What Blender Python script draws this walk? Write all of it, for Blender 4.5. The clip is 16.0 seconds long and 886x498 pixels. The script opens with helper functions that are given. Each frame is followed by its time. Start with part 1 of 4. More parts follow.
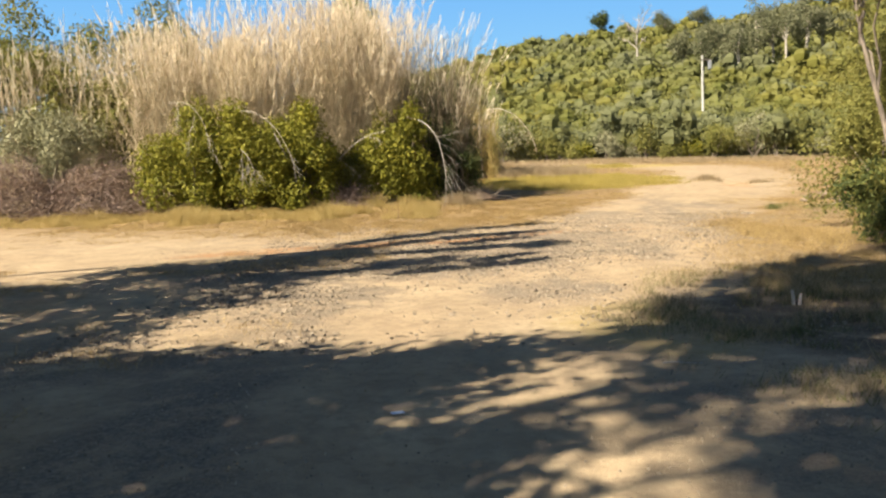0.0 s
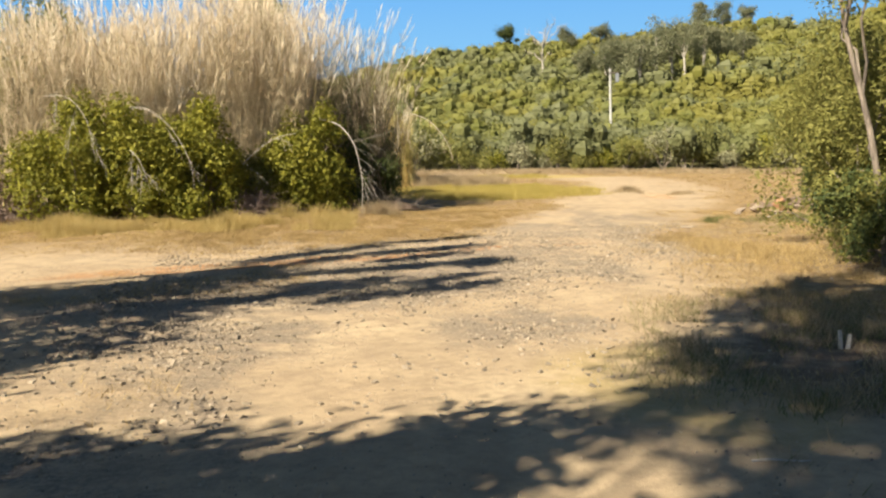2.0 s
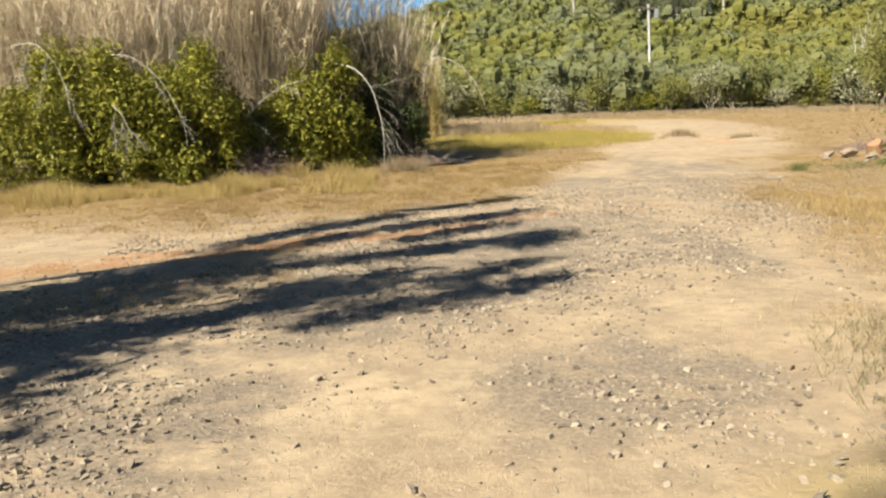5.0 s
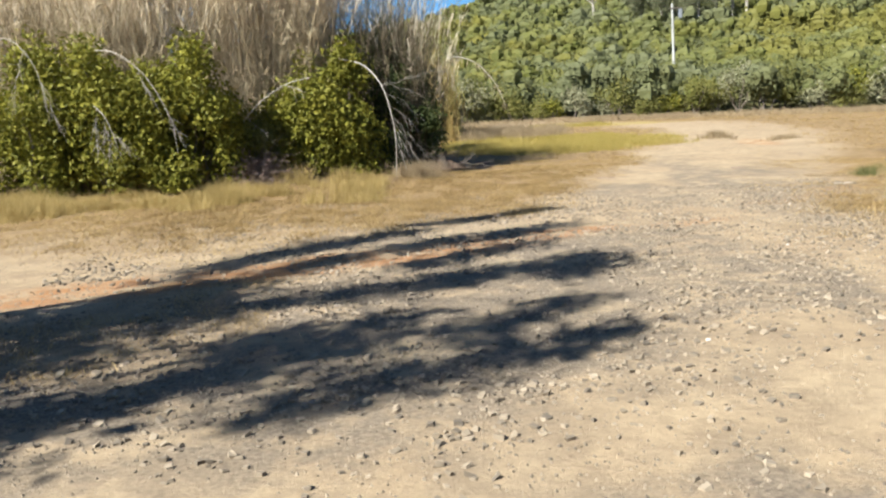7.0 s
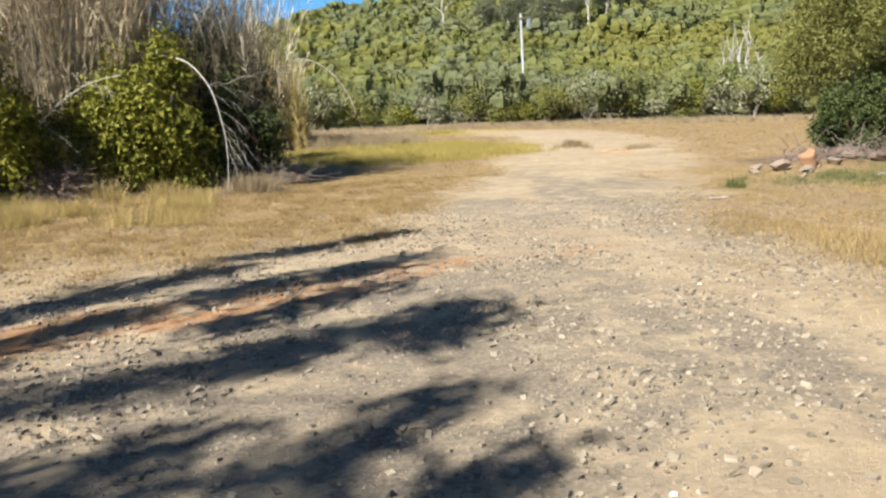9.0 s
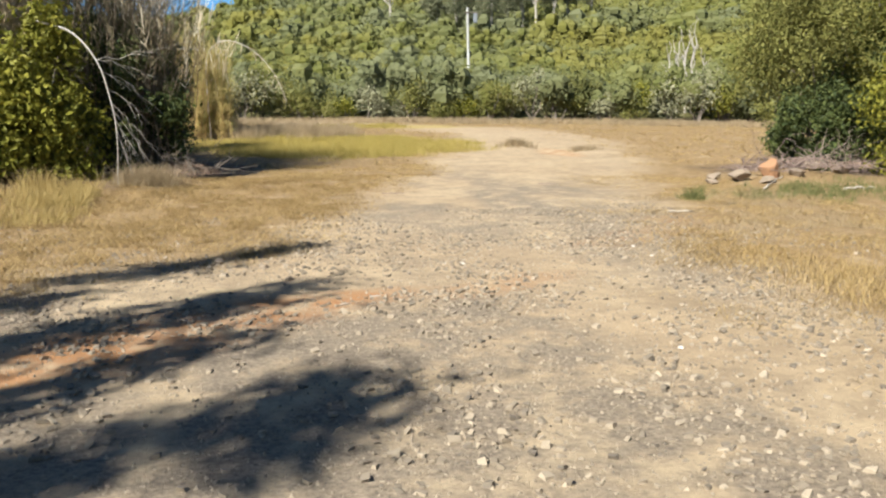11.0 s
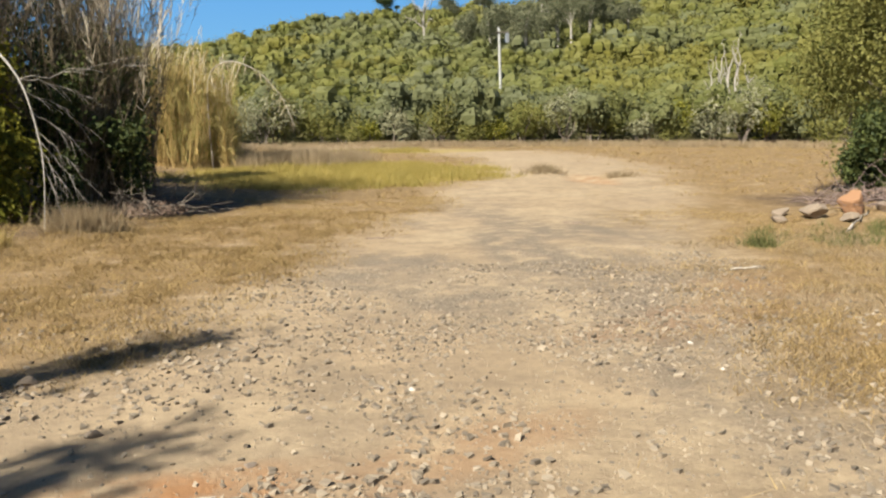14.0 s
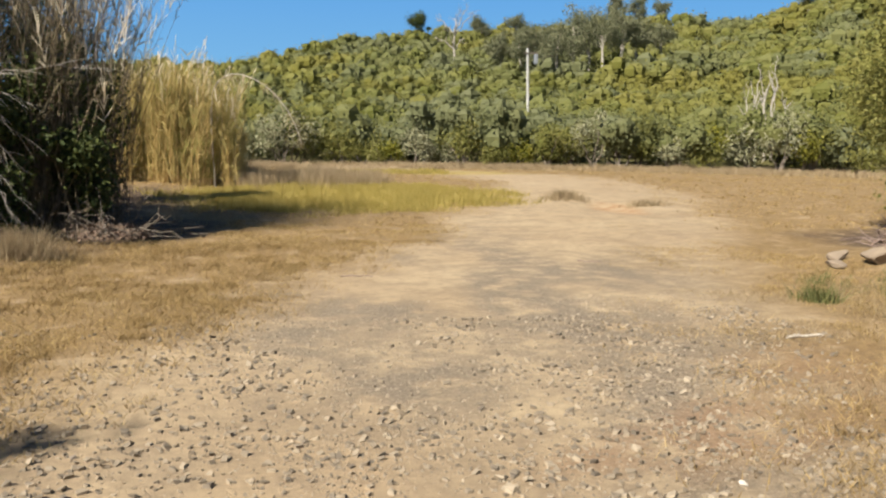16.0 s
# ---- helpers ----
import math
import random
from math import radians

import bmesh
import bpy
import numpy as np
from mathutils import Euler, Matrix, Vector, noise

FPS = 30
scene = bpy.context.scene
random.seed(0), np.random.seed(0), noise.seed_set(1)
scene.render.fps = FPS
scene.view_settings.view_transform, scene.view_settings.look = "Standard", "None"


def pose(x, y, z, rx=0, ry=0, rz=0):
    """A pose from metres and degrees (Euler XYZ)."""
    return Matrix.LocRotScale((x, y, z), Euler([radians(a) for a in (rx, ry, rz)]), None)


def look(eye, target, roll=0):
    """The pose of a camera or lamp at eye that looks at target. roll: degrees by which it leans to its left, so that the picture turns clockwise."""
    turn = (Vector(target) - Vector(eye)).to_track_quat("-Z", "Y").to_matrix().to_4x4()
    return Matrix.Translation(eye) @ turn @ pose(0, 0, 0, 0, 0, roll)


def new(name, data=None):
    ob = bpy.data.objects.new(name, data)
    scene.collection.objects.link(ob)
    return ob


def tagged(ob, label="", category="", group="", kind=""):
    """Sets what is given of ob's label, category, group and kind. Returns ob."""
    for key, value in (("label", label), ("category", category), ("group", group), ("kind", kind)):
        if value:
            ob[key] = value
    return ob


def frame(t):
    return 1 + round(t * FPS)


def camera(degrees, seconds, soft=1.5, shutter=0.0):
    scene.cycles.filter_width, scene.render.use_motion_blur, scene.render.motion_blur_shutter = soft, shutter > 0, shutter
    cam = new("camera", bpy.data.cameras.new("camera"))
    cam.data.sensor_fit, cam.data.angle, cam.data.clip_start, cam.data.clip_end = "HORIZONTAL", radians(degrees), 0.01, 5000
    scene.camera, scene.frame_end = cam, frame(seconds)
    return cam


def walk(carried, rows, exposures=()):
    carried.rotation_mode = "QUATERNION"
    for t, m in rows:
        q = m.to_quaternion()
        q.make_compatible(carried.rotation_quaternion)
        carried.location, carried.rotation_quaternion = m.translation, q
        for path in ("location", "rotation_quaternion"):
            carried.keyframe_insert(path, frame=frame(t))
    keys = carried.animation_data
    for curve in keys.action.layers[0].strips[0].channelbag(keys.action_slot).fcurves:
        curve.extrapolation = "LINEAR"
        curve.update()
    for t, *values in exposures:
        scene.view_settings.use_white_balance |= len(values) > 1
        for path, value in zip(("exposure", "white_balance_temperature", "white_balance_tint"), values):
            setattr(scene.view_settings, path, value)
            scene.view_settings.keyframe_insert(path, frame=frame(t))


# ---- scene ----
# The camera and its walk.
cam = camera(57.2, 16.0, soft=2.3)
METRES, EYE, TILT, LEAN, TURN = 18.8, 1.5, 0.0, 0.0, 0.0
ROWS = [
    (0.0, 0.0, 0.0, 0.0, -0.15, -5.75, 1.47),
    (0.5, -0.0041, 0.0323, -0.0004, -6.31, -6.41, 0.18),
    (1.0, -0.0117, 0.0647, -0.0016, -7.22, -6.85, 0.0),
    (1.5, -0.016, 0.0977, -0.004, -6.63, -5.24, -0.11),
    (2.0, -0.0199, 0.1283, -0.0037, -6.77, -5.21, 0.68),
    (2.5, -0.0195, 0.1629, -0.0036, -9.87, -5.78, 1.2),
    (3.0, -0.0198, 0.1954, -0.0024, -9.9, -6.89, 1.56),
    (3.5, -0.0158, 0.2303, -0.0028, -10.91, -7.15, 2.45),
    (4.0, -0.0108, 0.2623, -0.0031, -7.34, -7.59, 1.47),
    (6.5, 0.0043, 0.4114, -0.0055, -3.77, -9.3, 2.67),
    (7.0, 0.0069, 0.4445, -0.0086, -3.44, -8.31, 2.73),
    (7.5, 0.0135, 0.4769, -0.0091, -5.11, -7.47, 2.97),
    (8.0, 0.0174, 0.5082, -0.0091, -5.77, -7.85, 2.59),
    (8.5, 0.0228, 0.5414, -0.0087, -12.0, -7.97, 1.92),
    (9.0, 0.0309, 0.5697, -0.0083, -13.65, -8.25, 2.4),
    (9.5, 0.0396, 0.5998, -0.0098, -16.68, -7.79, 0.84),
    (12.0, 0.1111, 0.7331, -0.0088, -17.52, -9.19, 0.17),
    (12.5, 0.1264, 0.7604, -0.0076, -16.62, -8.87, 0.62),
    (13.0, 0.1398, 0.7851, -0.0062, -14.95, -8.43, 0.04),
    (13.5, 0.1513, 0.8141, -0.0051, -15.5, -6.97, 0.58),
    (14.0, 0.1657, 0.8403, -0.005, -14.87, -7.12, 0.88),
    (14.5, 0.1744, 0.8664, -0.0062, -11.22, -7.34, 1.44),
    (15.0, 0.1885, 0.8942, -0.0052, -10.67, -6.73, 1.93),
    (15.5, 0.2054, 0.9184, -0.0027, -10.22, -6.57, 0.79),
    (16.0, 0.2228, 0.9456, -0.0039, -12.81, -5.63, -0.33),
]
walk(cam, [(t, pose(0, 0, EYE, TILT, LEAN, TURN) @ pose(METRES * x, METRES * y, METRES * z, 90 + pitch, roll, yaw)) for t, x, y, z, yaw, pitch, roll in ROWS],
     exposures=[(0.0, 1.52, 7150, 13), (4.0, 1.44, 6900, 10), (7.0, 1.44, 5950, 10), (9.5, 1.43, 5950, 10), (12.0, 1.31, 6200, 10), (16.0, 1.11, 6500, 12)])

# World and sun: clear afternoon, the sun to the left and a little behind.
SUN_DIR = Vector((0.78, 0.62, 0.0)).normalized()   # the way the shadows fall
SUN_ELEV = 40.0
world = bpy.data.worlds.new("world")
scene.world = world
world.use_nodes = True
wn = world.node_tree
sky = wn.nodes.new("ShaderNodeTexSky")
sky.sky_type = "NISHITA"
sky.sun_disc = False
sky.sun_elevation = radians(SUN_ELEV)
sky.sun_rotation = math.atan2(-SUN_DIR.x, -SUN_DIR.y)
sky.altitude, sky.air_density, sky.dust_density, sky.ozone_density = 3000.0, 1.0, 0.1, 2.5
background = wn.nodes["Background"]
background.inputs["Strength"].default_value = 0.045
deep = wn.nodes.new("ShaderNodeMix")
deep.data_type, deep.blend_type = "RGBA", "MULTIPLY"
deep.inputs[0].default_value, deep.inputs[7].default_value = 1.0, (0.95, 1.0, 0.98, 1.0)
wn.links.new(sky.outputs["Color"], deep.inputs[6])
wn.links.new(deep.outputs[2], background.inputs["Color"])
sun = new("sun", bpy.data.lights.new("sun", "SUN"))
sun.data.energy, sun.data.angle, sun.data.color = 5.0, radians(0.55), (1.0, 0.945, 0.81)
sun.matrix_world = look((0, 0, 0), (SUN_DIR.x, SUN_DIR.y, -math.tan(radians(SUN_ELEV))))

# ---------------------------------------------------------------- materials


def nodes_of(name):
    m = bpy.data.materials.new(name)
    m.use_nodes = True
    nt = m.node_tree
    return m, nt, nt.nodes["Principled BSDF"]


def node(nt, kind, **values):
    n = nt.nodes.new(kind)
    for key, value in values.items():
        if key in n.inputs:
            n.inputs[key].default_value = value
    return n


def mixed(nt, fac, a, b):
    """A colour mix; fac, a and b are sockets or values."""
    n = nt.nodes.new("ShaderNodeMix")
    n.data_type = "RGBA"
    for socket, value in ((n.inputs[0], fac), (n.inputs[6], a), (n.inputs[7], b)):
        if isinstance(value, bpy.types.NodeSocket):
            nt.links.new(value, socket)
        else:
            socket.default_value = value if isinstance(value, (int, float)) else (*value, 1.0)
    return n.outputs[2]


def ranged(nt, value, lo, hi, out_lo=0.0, out_hi=1.0):
    n = nt.nodes.new("ShaderNodeMapRange")
    nt.links.new(value, n.inputs["Value"])
    for key, v in (("From Min", lo), ("From Max", hi), ("To Min", out_lo), ("To Max", out_hi)):
        n.inputs[key].default_value = v
    return n.outputs["Result"]


def maths(nt, op, a, b):
    n = nt.nodes.new("ShaderNodeMath")
    n.operation = op
    for socket, value in zip(n.inputs, (a, b)):
        if isinstance(value, bpy.types.NodeSocket):
            nt.links.new(value, socket)
        else:
            socket.default_value = value
    return n.outputs[0]


def noise_of(nt, scale, detail=4.0, rough=0.6, coord=None):
    n = node(nt, "ShaderNodeTexNoise", Scale=scale, Detail=detail, Roughness=rough)
    if coord is not None:
        nt.links.new(coord, n.inputs["Vector"])
    return n.outputs["Fac"]


def attr(nt, name):
    n = nt.nodes.new("ShaderNodeAttribute")
    n.attribute_name = name
    return n.outputs["Fac"]


def leaf_material(name, dark, light, third=None, gloss=0.5, through_light=0.3, tint=False):
    """Leaves: a colour for each leaf between dark and light, some light passing through."""
    m, nt, bsdf = nodes_of(name)
    geo = nt.nodes.new("ShaderNodeNewGeometry")
    colour = mixed(nt, geo.outputs["Random Per Island"], dark, light)
    if third:
        coord = nt.nodes.new("ShaderNodeNewGeometry")
        patch = ranged(nt, noise_of(nt, 0.9, 3.0, 0.6, coord.outputs["Position"]), 0.48, 0.66)
        colour = mixed(nt, patch, colour, third)
    if tint:
        colour = mixed(nt, ranged(nt, attr(nt, "tint"), 0.0, 0.5), (0.13, 0.14, 0.068), colour)
        colour = mixed(nt, ranged(nt, attr(nt, "tint"), 0.5, 1.0, 0.0, 0.8), colour, (0.18, 0.16, 0.03))
        colour = mixed(nt, ranged(nt, geo.outputs["Random Per Island"], 0.0, 1.0, 0.0, 0.3), colour, (0.17, 0.165, 0.07))
    nt.links.new(colour, bsdf.inputs["Base Color"])
    bsdf.inputs["Roughness"].default_value = max(gloss, 0.55)
    bsdf.inputs["Specular IOR Level"].default_value = 0.15
    if through_light:
        tr = nt.nodes.new("ShaderNodeBsdfTranslucent")
        nt.links.new(colour, tr.inputs["Color"])
        mix = nt.nodes.new("ShaderNodeMixShader")
        mix.inputs[0].default_value = through_light
        nt.links.new(bsdf.outputs[0], mix.inputs[1])
        nt.links.new(tr.outputs[0], mix.inputs[2])
        nt.links.new(mix.outputs[0], nt.nodes["Material Output"].inputs["Surface"])
    return m


def bark_material(name, dark, light, scale=14.0):
    m, nt, bsdf = nodes_of(name)
    tc = nt.nodes.new("ShaderNodeTexCoord")
    mapping = node(nt, "ShaderNodeMapping", Scale=(1.0, 1.0, 0.25))
    nt.links.new(tc.outputs["Object"], mapping.inputs["Vector"])
    n1 = noise_of(nt, scale, 5.0, 0.7, mapping.outputs["Vector"])
    nt.links.new(mixed(nt, ranged(nt, n1, 0.35, 0.65), dark, light), bsdf.inputs["Base Color"])
    bsdf.inputs["Roughness"].default_value = 0.85
    bump = node(nt, "ShaderNodeBump", Strength=0.6, Distance=0.01)
    nt.links.new(n1, bump.inputs["Height"])
    nt.links.new(bump.outputs["Normal"], bsdf.inputs["Normal"])
    return m


def ground_material():
    m, nt, bsdf = nodes_of("dry_earth")
    pos = nt.nodes.new("ShaderNodeNewGeometry").outputs["Position"]
    big = noise_of(nt, 0.35, 5.0, 0.62, pos)
    mid = noise_of(nt, 2.2, 6.0, 0.66, pos)
    clump = noise_of(nt, 7.5, 6.0, 0.68, pos)
    fine = noise_of(nt, 28.0, 5.0, 0.7, pos)
    tiny = noise_of(nt, 120.0, 3.0, 0.7, pos)
    sand = mixed(nt, ranged(nt, big, 0.35, 0.65), (0.345, 0.255, 0.158), (0.415, 0.322, 0.205))
    sand = mixed(nt, ranged(nt, mid, 0.42, 0.66, 0.0, 0.85), sand, (0.255, 0.191, 0.124))
    sand = mixed(nt, ranged(nt, clump, 0.46, 0.64, 0.0, 0.55), sand, (0.217, 0.161, 0.105))
    # compacted grey gravel
    grit = mixed(nt, ranged(nt, fine, 0.38, 0.62), (0.125, 0.10, 0.076), (0.265, 0.212, 0.152))
    grey = maths(nt, "MULTIPLY", attr(nt, "grey"), ranged(nt, mid, 0.34, 0.54, 0.0, 0.95))
    colour = mixed(nt, grey, sand, grit)
    # red clay showing through
    red = maths(nt, "MULTIPLY", attr(nt, "red"), ranged(nt, mid, 0.36, 0.56))
    colour = mixed(nt, red, colour, (0.315, 0.161, 0.0713))
    # dry turf
    turf = mixed(nt, ranged(nt, fine, 0.34, 0.64), (0.136, 0.0871, 0.0406), (0.307, 0.208, 0.0951))
    turf = mixed(nt, ranged(nt, big, 0.5, 0.62, 0.0, 0.5), turf, (0.263, 0.179, 0.0918))
    turf = mixed(nt, ranged(nt, clump, 0.46, 0.64, 0.0, 0.6), turf, (0.136, 0.0858, 0.043))
    grass = maths(nt, "MULTIPLY", attr(nt, "grass"), ranged(nt, mid, 0.26, 0.48))
    colour = mixed(nt, grass, colour, turf)
    green = maths(nt, "MULTIPLY", attr(nt, "green"), ranged(nt, mid, 0.28, 0.52))
    colour = mixed(nt, green, colour, (0.3, 0.232, 0.0525))
    # leaf litter; its very dark brown also stands for shade where it lies
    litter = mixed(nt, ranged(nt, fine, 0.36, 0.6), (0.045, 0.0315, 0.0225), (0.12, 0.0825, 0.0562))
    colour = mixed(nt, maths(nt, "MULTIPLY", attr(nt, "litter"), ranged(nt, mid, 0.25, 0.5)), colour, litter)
    wood_floor = mixed(nt, ranged(nt, mid, 0.35, 0.65), (0.0675, 0.0638, 0.0225), (0.128, 0.112, 0.0413))
    colour = mixed(nt, attr(nt, "wood"), colour, wood_floor)
    speck = mixed(nt, ranged(nt, tiny, 0.32, 0.44, 0.55, 0.0), colour, (0.09, 0.0675, 0.0488))
    speck = mixed(nt, ranged(nt, tiny, 0.62, 0.72, 0.0, 0.35), speck, (0.42, 0.345, 0.255))
    nt.links.new(speck, bsdf.inputs["Base Color"])
    bsdf.inputs["Roughness"].default_value = 0.95
    bsdf.inputs["Specular IOR Level"].default_value = 0.15
    height = maths(nt, "ADD", maths(nt, "MULTIPLY", clump, 1.1), maths(nt, "ADD", maths(nt, "MULTIPLY", fine, 0.7), maths(nt, "MULTIPLY", tiny, 0.35)))
    bump = node(nt, "ShaderNodeBump", Strength=0.75, Distance=0.018)
    nt.links.new(height, bump.inputs["Height"])
    nt.links.new(bump.outputs["Normal"], bsdf.inputs["Normal"])
    return m


def stone_material(name, a, b, c):
    m, nt, bsdf = nodes_of(name)
    geo = nt.nodes.new("ShaderNodeNewGeometry")
    ramp = nt.nodes.new("ShaderNodeValToRGB")
    nt.links.new(geo.outputs["Random Per Island"], ramp.inputs["Fac"])
    ramp.color_ramp.elements[0].color = (*a, 1)
    ramp.color_ramp.elements[1].color = (*c, 1)
    ramp.color_ramp.elements.new(0.55).color = (*b, 1)
    n1 = noise_of(nt, 40.0, 5.0, 0.7, geo.outputs["Position"])
    colour = mixed(nt, ranged(nt, n1, 0.35, 0.7, 0.0, 0.5), ramp.outputs["Color"], b)
    nt.links.new(colour, bsdf.inputs["Base Color"])
    bsdf.inputs["Roughness"].default_value = 0.9
    bump = node(nt, "ShaderNodeBump", Strength=0.5, Distance=0.008)
    nt.links.new(n1, bump.inputs["Height"])
    nt.links.new(bump.outputs["Normal"], bsdf.inputs["Normal"])
    return m


EARTH = ground_material()
GRAVEL = stone_material("gravel", (0.0936, 0.0764, 0.0585), (0.211, 0.168, 0.117), (0.335, 0.273, 0.195))
PALE_STONE = stone_material("pale_stone", (0.406, 0.351, 0.281), (0.468, 0.413, 0.343), (0.53, 0.484, 0.421))
TAN_STONE = stone_material("tan_stone", (0.161, 0.121, 0.0868), (0.198, 0.152, 0.108), (0.236, 0.186, 0.133))
GREY_STONE = stone_material("grey_stone", (0.136, 0.112, 0.093), (0.186, 0.149, 0.118), (0.236, 0.192, 0.149))
ORANGE_STONE = stone_material("orange_stone", (0.225, 0.107, 0.0505), (0.258, 0.135, 0.0674), (0.281, 0.168, 0.09))
STRAW = leaf_material("dry_grass", (0.166, 0.109, 0.0455), (0.472, 0.345, 0.157), None, 0.7, 0.25)
BROWN_TURF = leaf_material("brown_turf", (0.11, 0.07, 0.03), (0.38, 0.265, 0.115), None, 0.7, 0.2)
GOLD_GRASS = leaf_material("golden_grass", (0.265, 0.191, 0.0663), (0.484, 0.37, 0.156), None, 0.7, 0.3)
STRAW_GREY = leaf_material("weathered_grass", (0.203, 0.148, 0.0858), (0.39, 0.304, 0.187), None, 0.7, 0.25)
YELLOW_GRASS = leaf_material("yellow_green_grass", (0.234, 0.187, 0.0429), (0.421, 0.335, 0.109), None, 0.65, 0.3)
GREEN_WEED = leaf_material("green_weed", (0.0702, 0.078, 0.0273), (0.187, 0.187, 0.0702), None, 0.6, 0.3)
CANE = leaf_material("dry_cane", (0.244, 0.184, 0.11), (0.504, 0.415, 0.268), (0.341, 0.268, 0.175), 0.6, 0.0)
CANE_LEAF = leaf_material("dry_cane_leaf", (0.259, 0.196, 0.118), (0.564, 0.477, 0.329), (0.392, 0.321, 0.212), 0.65, 0.25)
GOLD_CANE = leaf_material("golden_cane", (0.281, 0.183, 0.0663), (0.484, 0.351, 0.148), None, 0.6, 0.0)
GOLD_LEAF = leaf_material("golden_cane_leaf", (0.265, 0.203, 0.0702), (0.468, 0.39, 0.156), (0.312, 0.296, 0.0936), 0.6, 0.3)
# grey-brown cane colours, darkened for the shaded side of the stand
SHADE_CANE = leaf_material("shade_grey_cane", (0.093, 0.0713, 0.0465), (0.236, 0.186, 0.124), (0.124, 0.0961, 0.062), 0.6, 0.0)
SHADE_CANE_LEAF = leaf_material("shade_grey_cane_leaf", (0.0868, 0.0713, 0.0434), (0.248, 0.205, 0.13), (0.124, 0.108, 0.0589), 0.65, 0.2)
PLUME = leaf_material("feathery_plume", (0.603, 0.505, 0.365), (0.86, 0.774, 0.613), None, 0.8, 0.35)
GREEN_LEAF = leaf_material("yellow_green_leaf", (0.085, 0.092, 0.013), (0.265, 0.245, 0.034), (0.155, 0.152, 0.022), 0.42, 0.26)
OLIVE_LEAF = leaf_material("olive_leaf", (0.10, 0.105, 0.025), (0.25, 0.235, 0.07), (0.17, 0.165, 0.045), 0.45, 0.35)
# dark green trees; undershrubs wear it to stand in for shade
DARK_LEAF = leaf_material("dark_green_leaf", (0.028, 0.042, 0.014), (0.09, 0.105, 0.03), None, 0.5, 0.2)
GUM_LEAF = leaf_material("grey_gum_leaf", (0.09, 0.10, 0.05), (0.22, 0.215, 0.125), (0.14, 0.145, 0.08), 0.55, 0.25)
GREY_LEAF = leaf_material("grey_green_leaf", (0.15, 0.15, 0.08), (0.36, 0.345, 0.22), (0.24, 0.235, 0.135), 0.55, 0.2)
WOODS_LEAF = leaf_material("bushland_leaf", (0.105, 0.115, 0.026), (0.175, 0.175, 0.042), None, 0.6, 0.35, tint=True)
BROWN_LEAF = leaf_material("dead_brush_leaf", (0.126, 0.0829, 0.0597), (0.305, 0.222, 0.166), None, 0.8, 0.1)
BARK = bark_material("grey_brown_bark", (0.07, 0.055, 0.045), (0.22, 0.18, 0.14))
PALE_BARK = bark_material("bleached_wood", (0.306, 0.266, 0.216), (0.522, 0.468, 0.405))
GREY_WOOD = bark_material("grey_dead_wood", (0.25, 0.222, 0.187), (0.406, 0.367, 0.32))
GUM_BARK = bark_material("grey_gum_bark", (0.20, 0.175, 0.145), (0.42, 0.38, 0.33))
TWIG = bark_material("dead_twig", (0.10, 0.07, 0.06), (0.26, 0.19, 0.16))
POLE_PAINT = bark_material("weathered_pole", (0.281, 0.277, 0.257), (0.429, 0.421, 0.398), 4.0)
METAL_GREY, _nt, _b = nodes_of("grey_metal")
_b.inputs["Base Color"].default_value = (0.35, 0.36, 0.37, 1)
_b.inputs["Metallic"].default_value, _b.inputs["Roughness"].default_value = 0.6, 0.5

# ---------------------------------------------------------------- geometry helpers
rng = np.random.default_rng(7)


def hashed(ix, iy, seed):
    v = np.sin(ix * 127.1 + iy * 311.7 + seed * 74.7) * 43758.5453
    return v - np.floor(v)


def value_noise(x, y, seed=0):
    ix, iy = np.floor(x), np.floor(y)
    fx, fy = x - ix, y - iy
    fx, fy = fx * fx * (3 - 2 * fx), fy * fy * (3 - 2 * fy)
    a, b = hashed(ix, iy, seed), hashed(ix + 1, iy, seed)
    c, d = hashed(ix, iy + 1, seed), hashed(ix + 1, iy + 1, seed)
    return a + (b - a) * fx + (c - a) * fy + (a - b - c + d) * fx * fy


def fbm(x, y, seed=0, octaves=4):
    total, amp = 0.0, 0.5
    for k in range(octaves):
        total = total + amp * value_noise(x * 2 ** k, y * 2 ** k, seed + k)
        amp *= 0.5
    return total


def step(a, b, v):
    u = np.clip((v - a) / (b - a), 0, 1)
    return u * u * (3 - 2 * u)


def blob(x, y, cx, cy, rx, ry, turn=0.0):
    """1 in the middle of an ellipse, falling to 0 at its edge, with a ragged rim."""
    c, s = math.cos(radians(turn)), math.sin(radians(turn))
    u, v = ((x - cx) * c + (y - cy) * s) / rx, (-(x - cx) * s + (y - cy) * c) / ry
    r = np.sqrt(u * u + v * v) + 0.5 * (fbm(x * 0.9, y * 0.9, 31) - 0.47)
    return 1 - step(0.6, 1.05, r)


HILL_AZ = (-180, -75, -30, -12, -1, 4, 8, 11, 16, 20, 25, 33, 36, 42, 60, 100, 180)
HILL_RISE = (5, 5, 14, 30, 35.5, 41, 45, 46.5, 48.5, 49.5, 52, 51, 54.5, 60, 56, 10, 5)


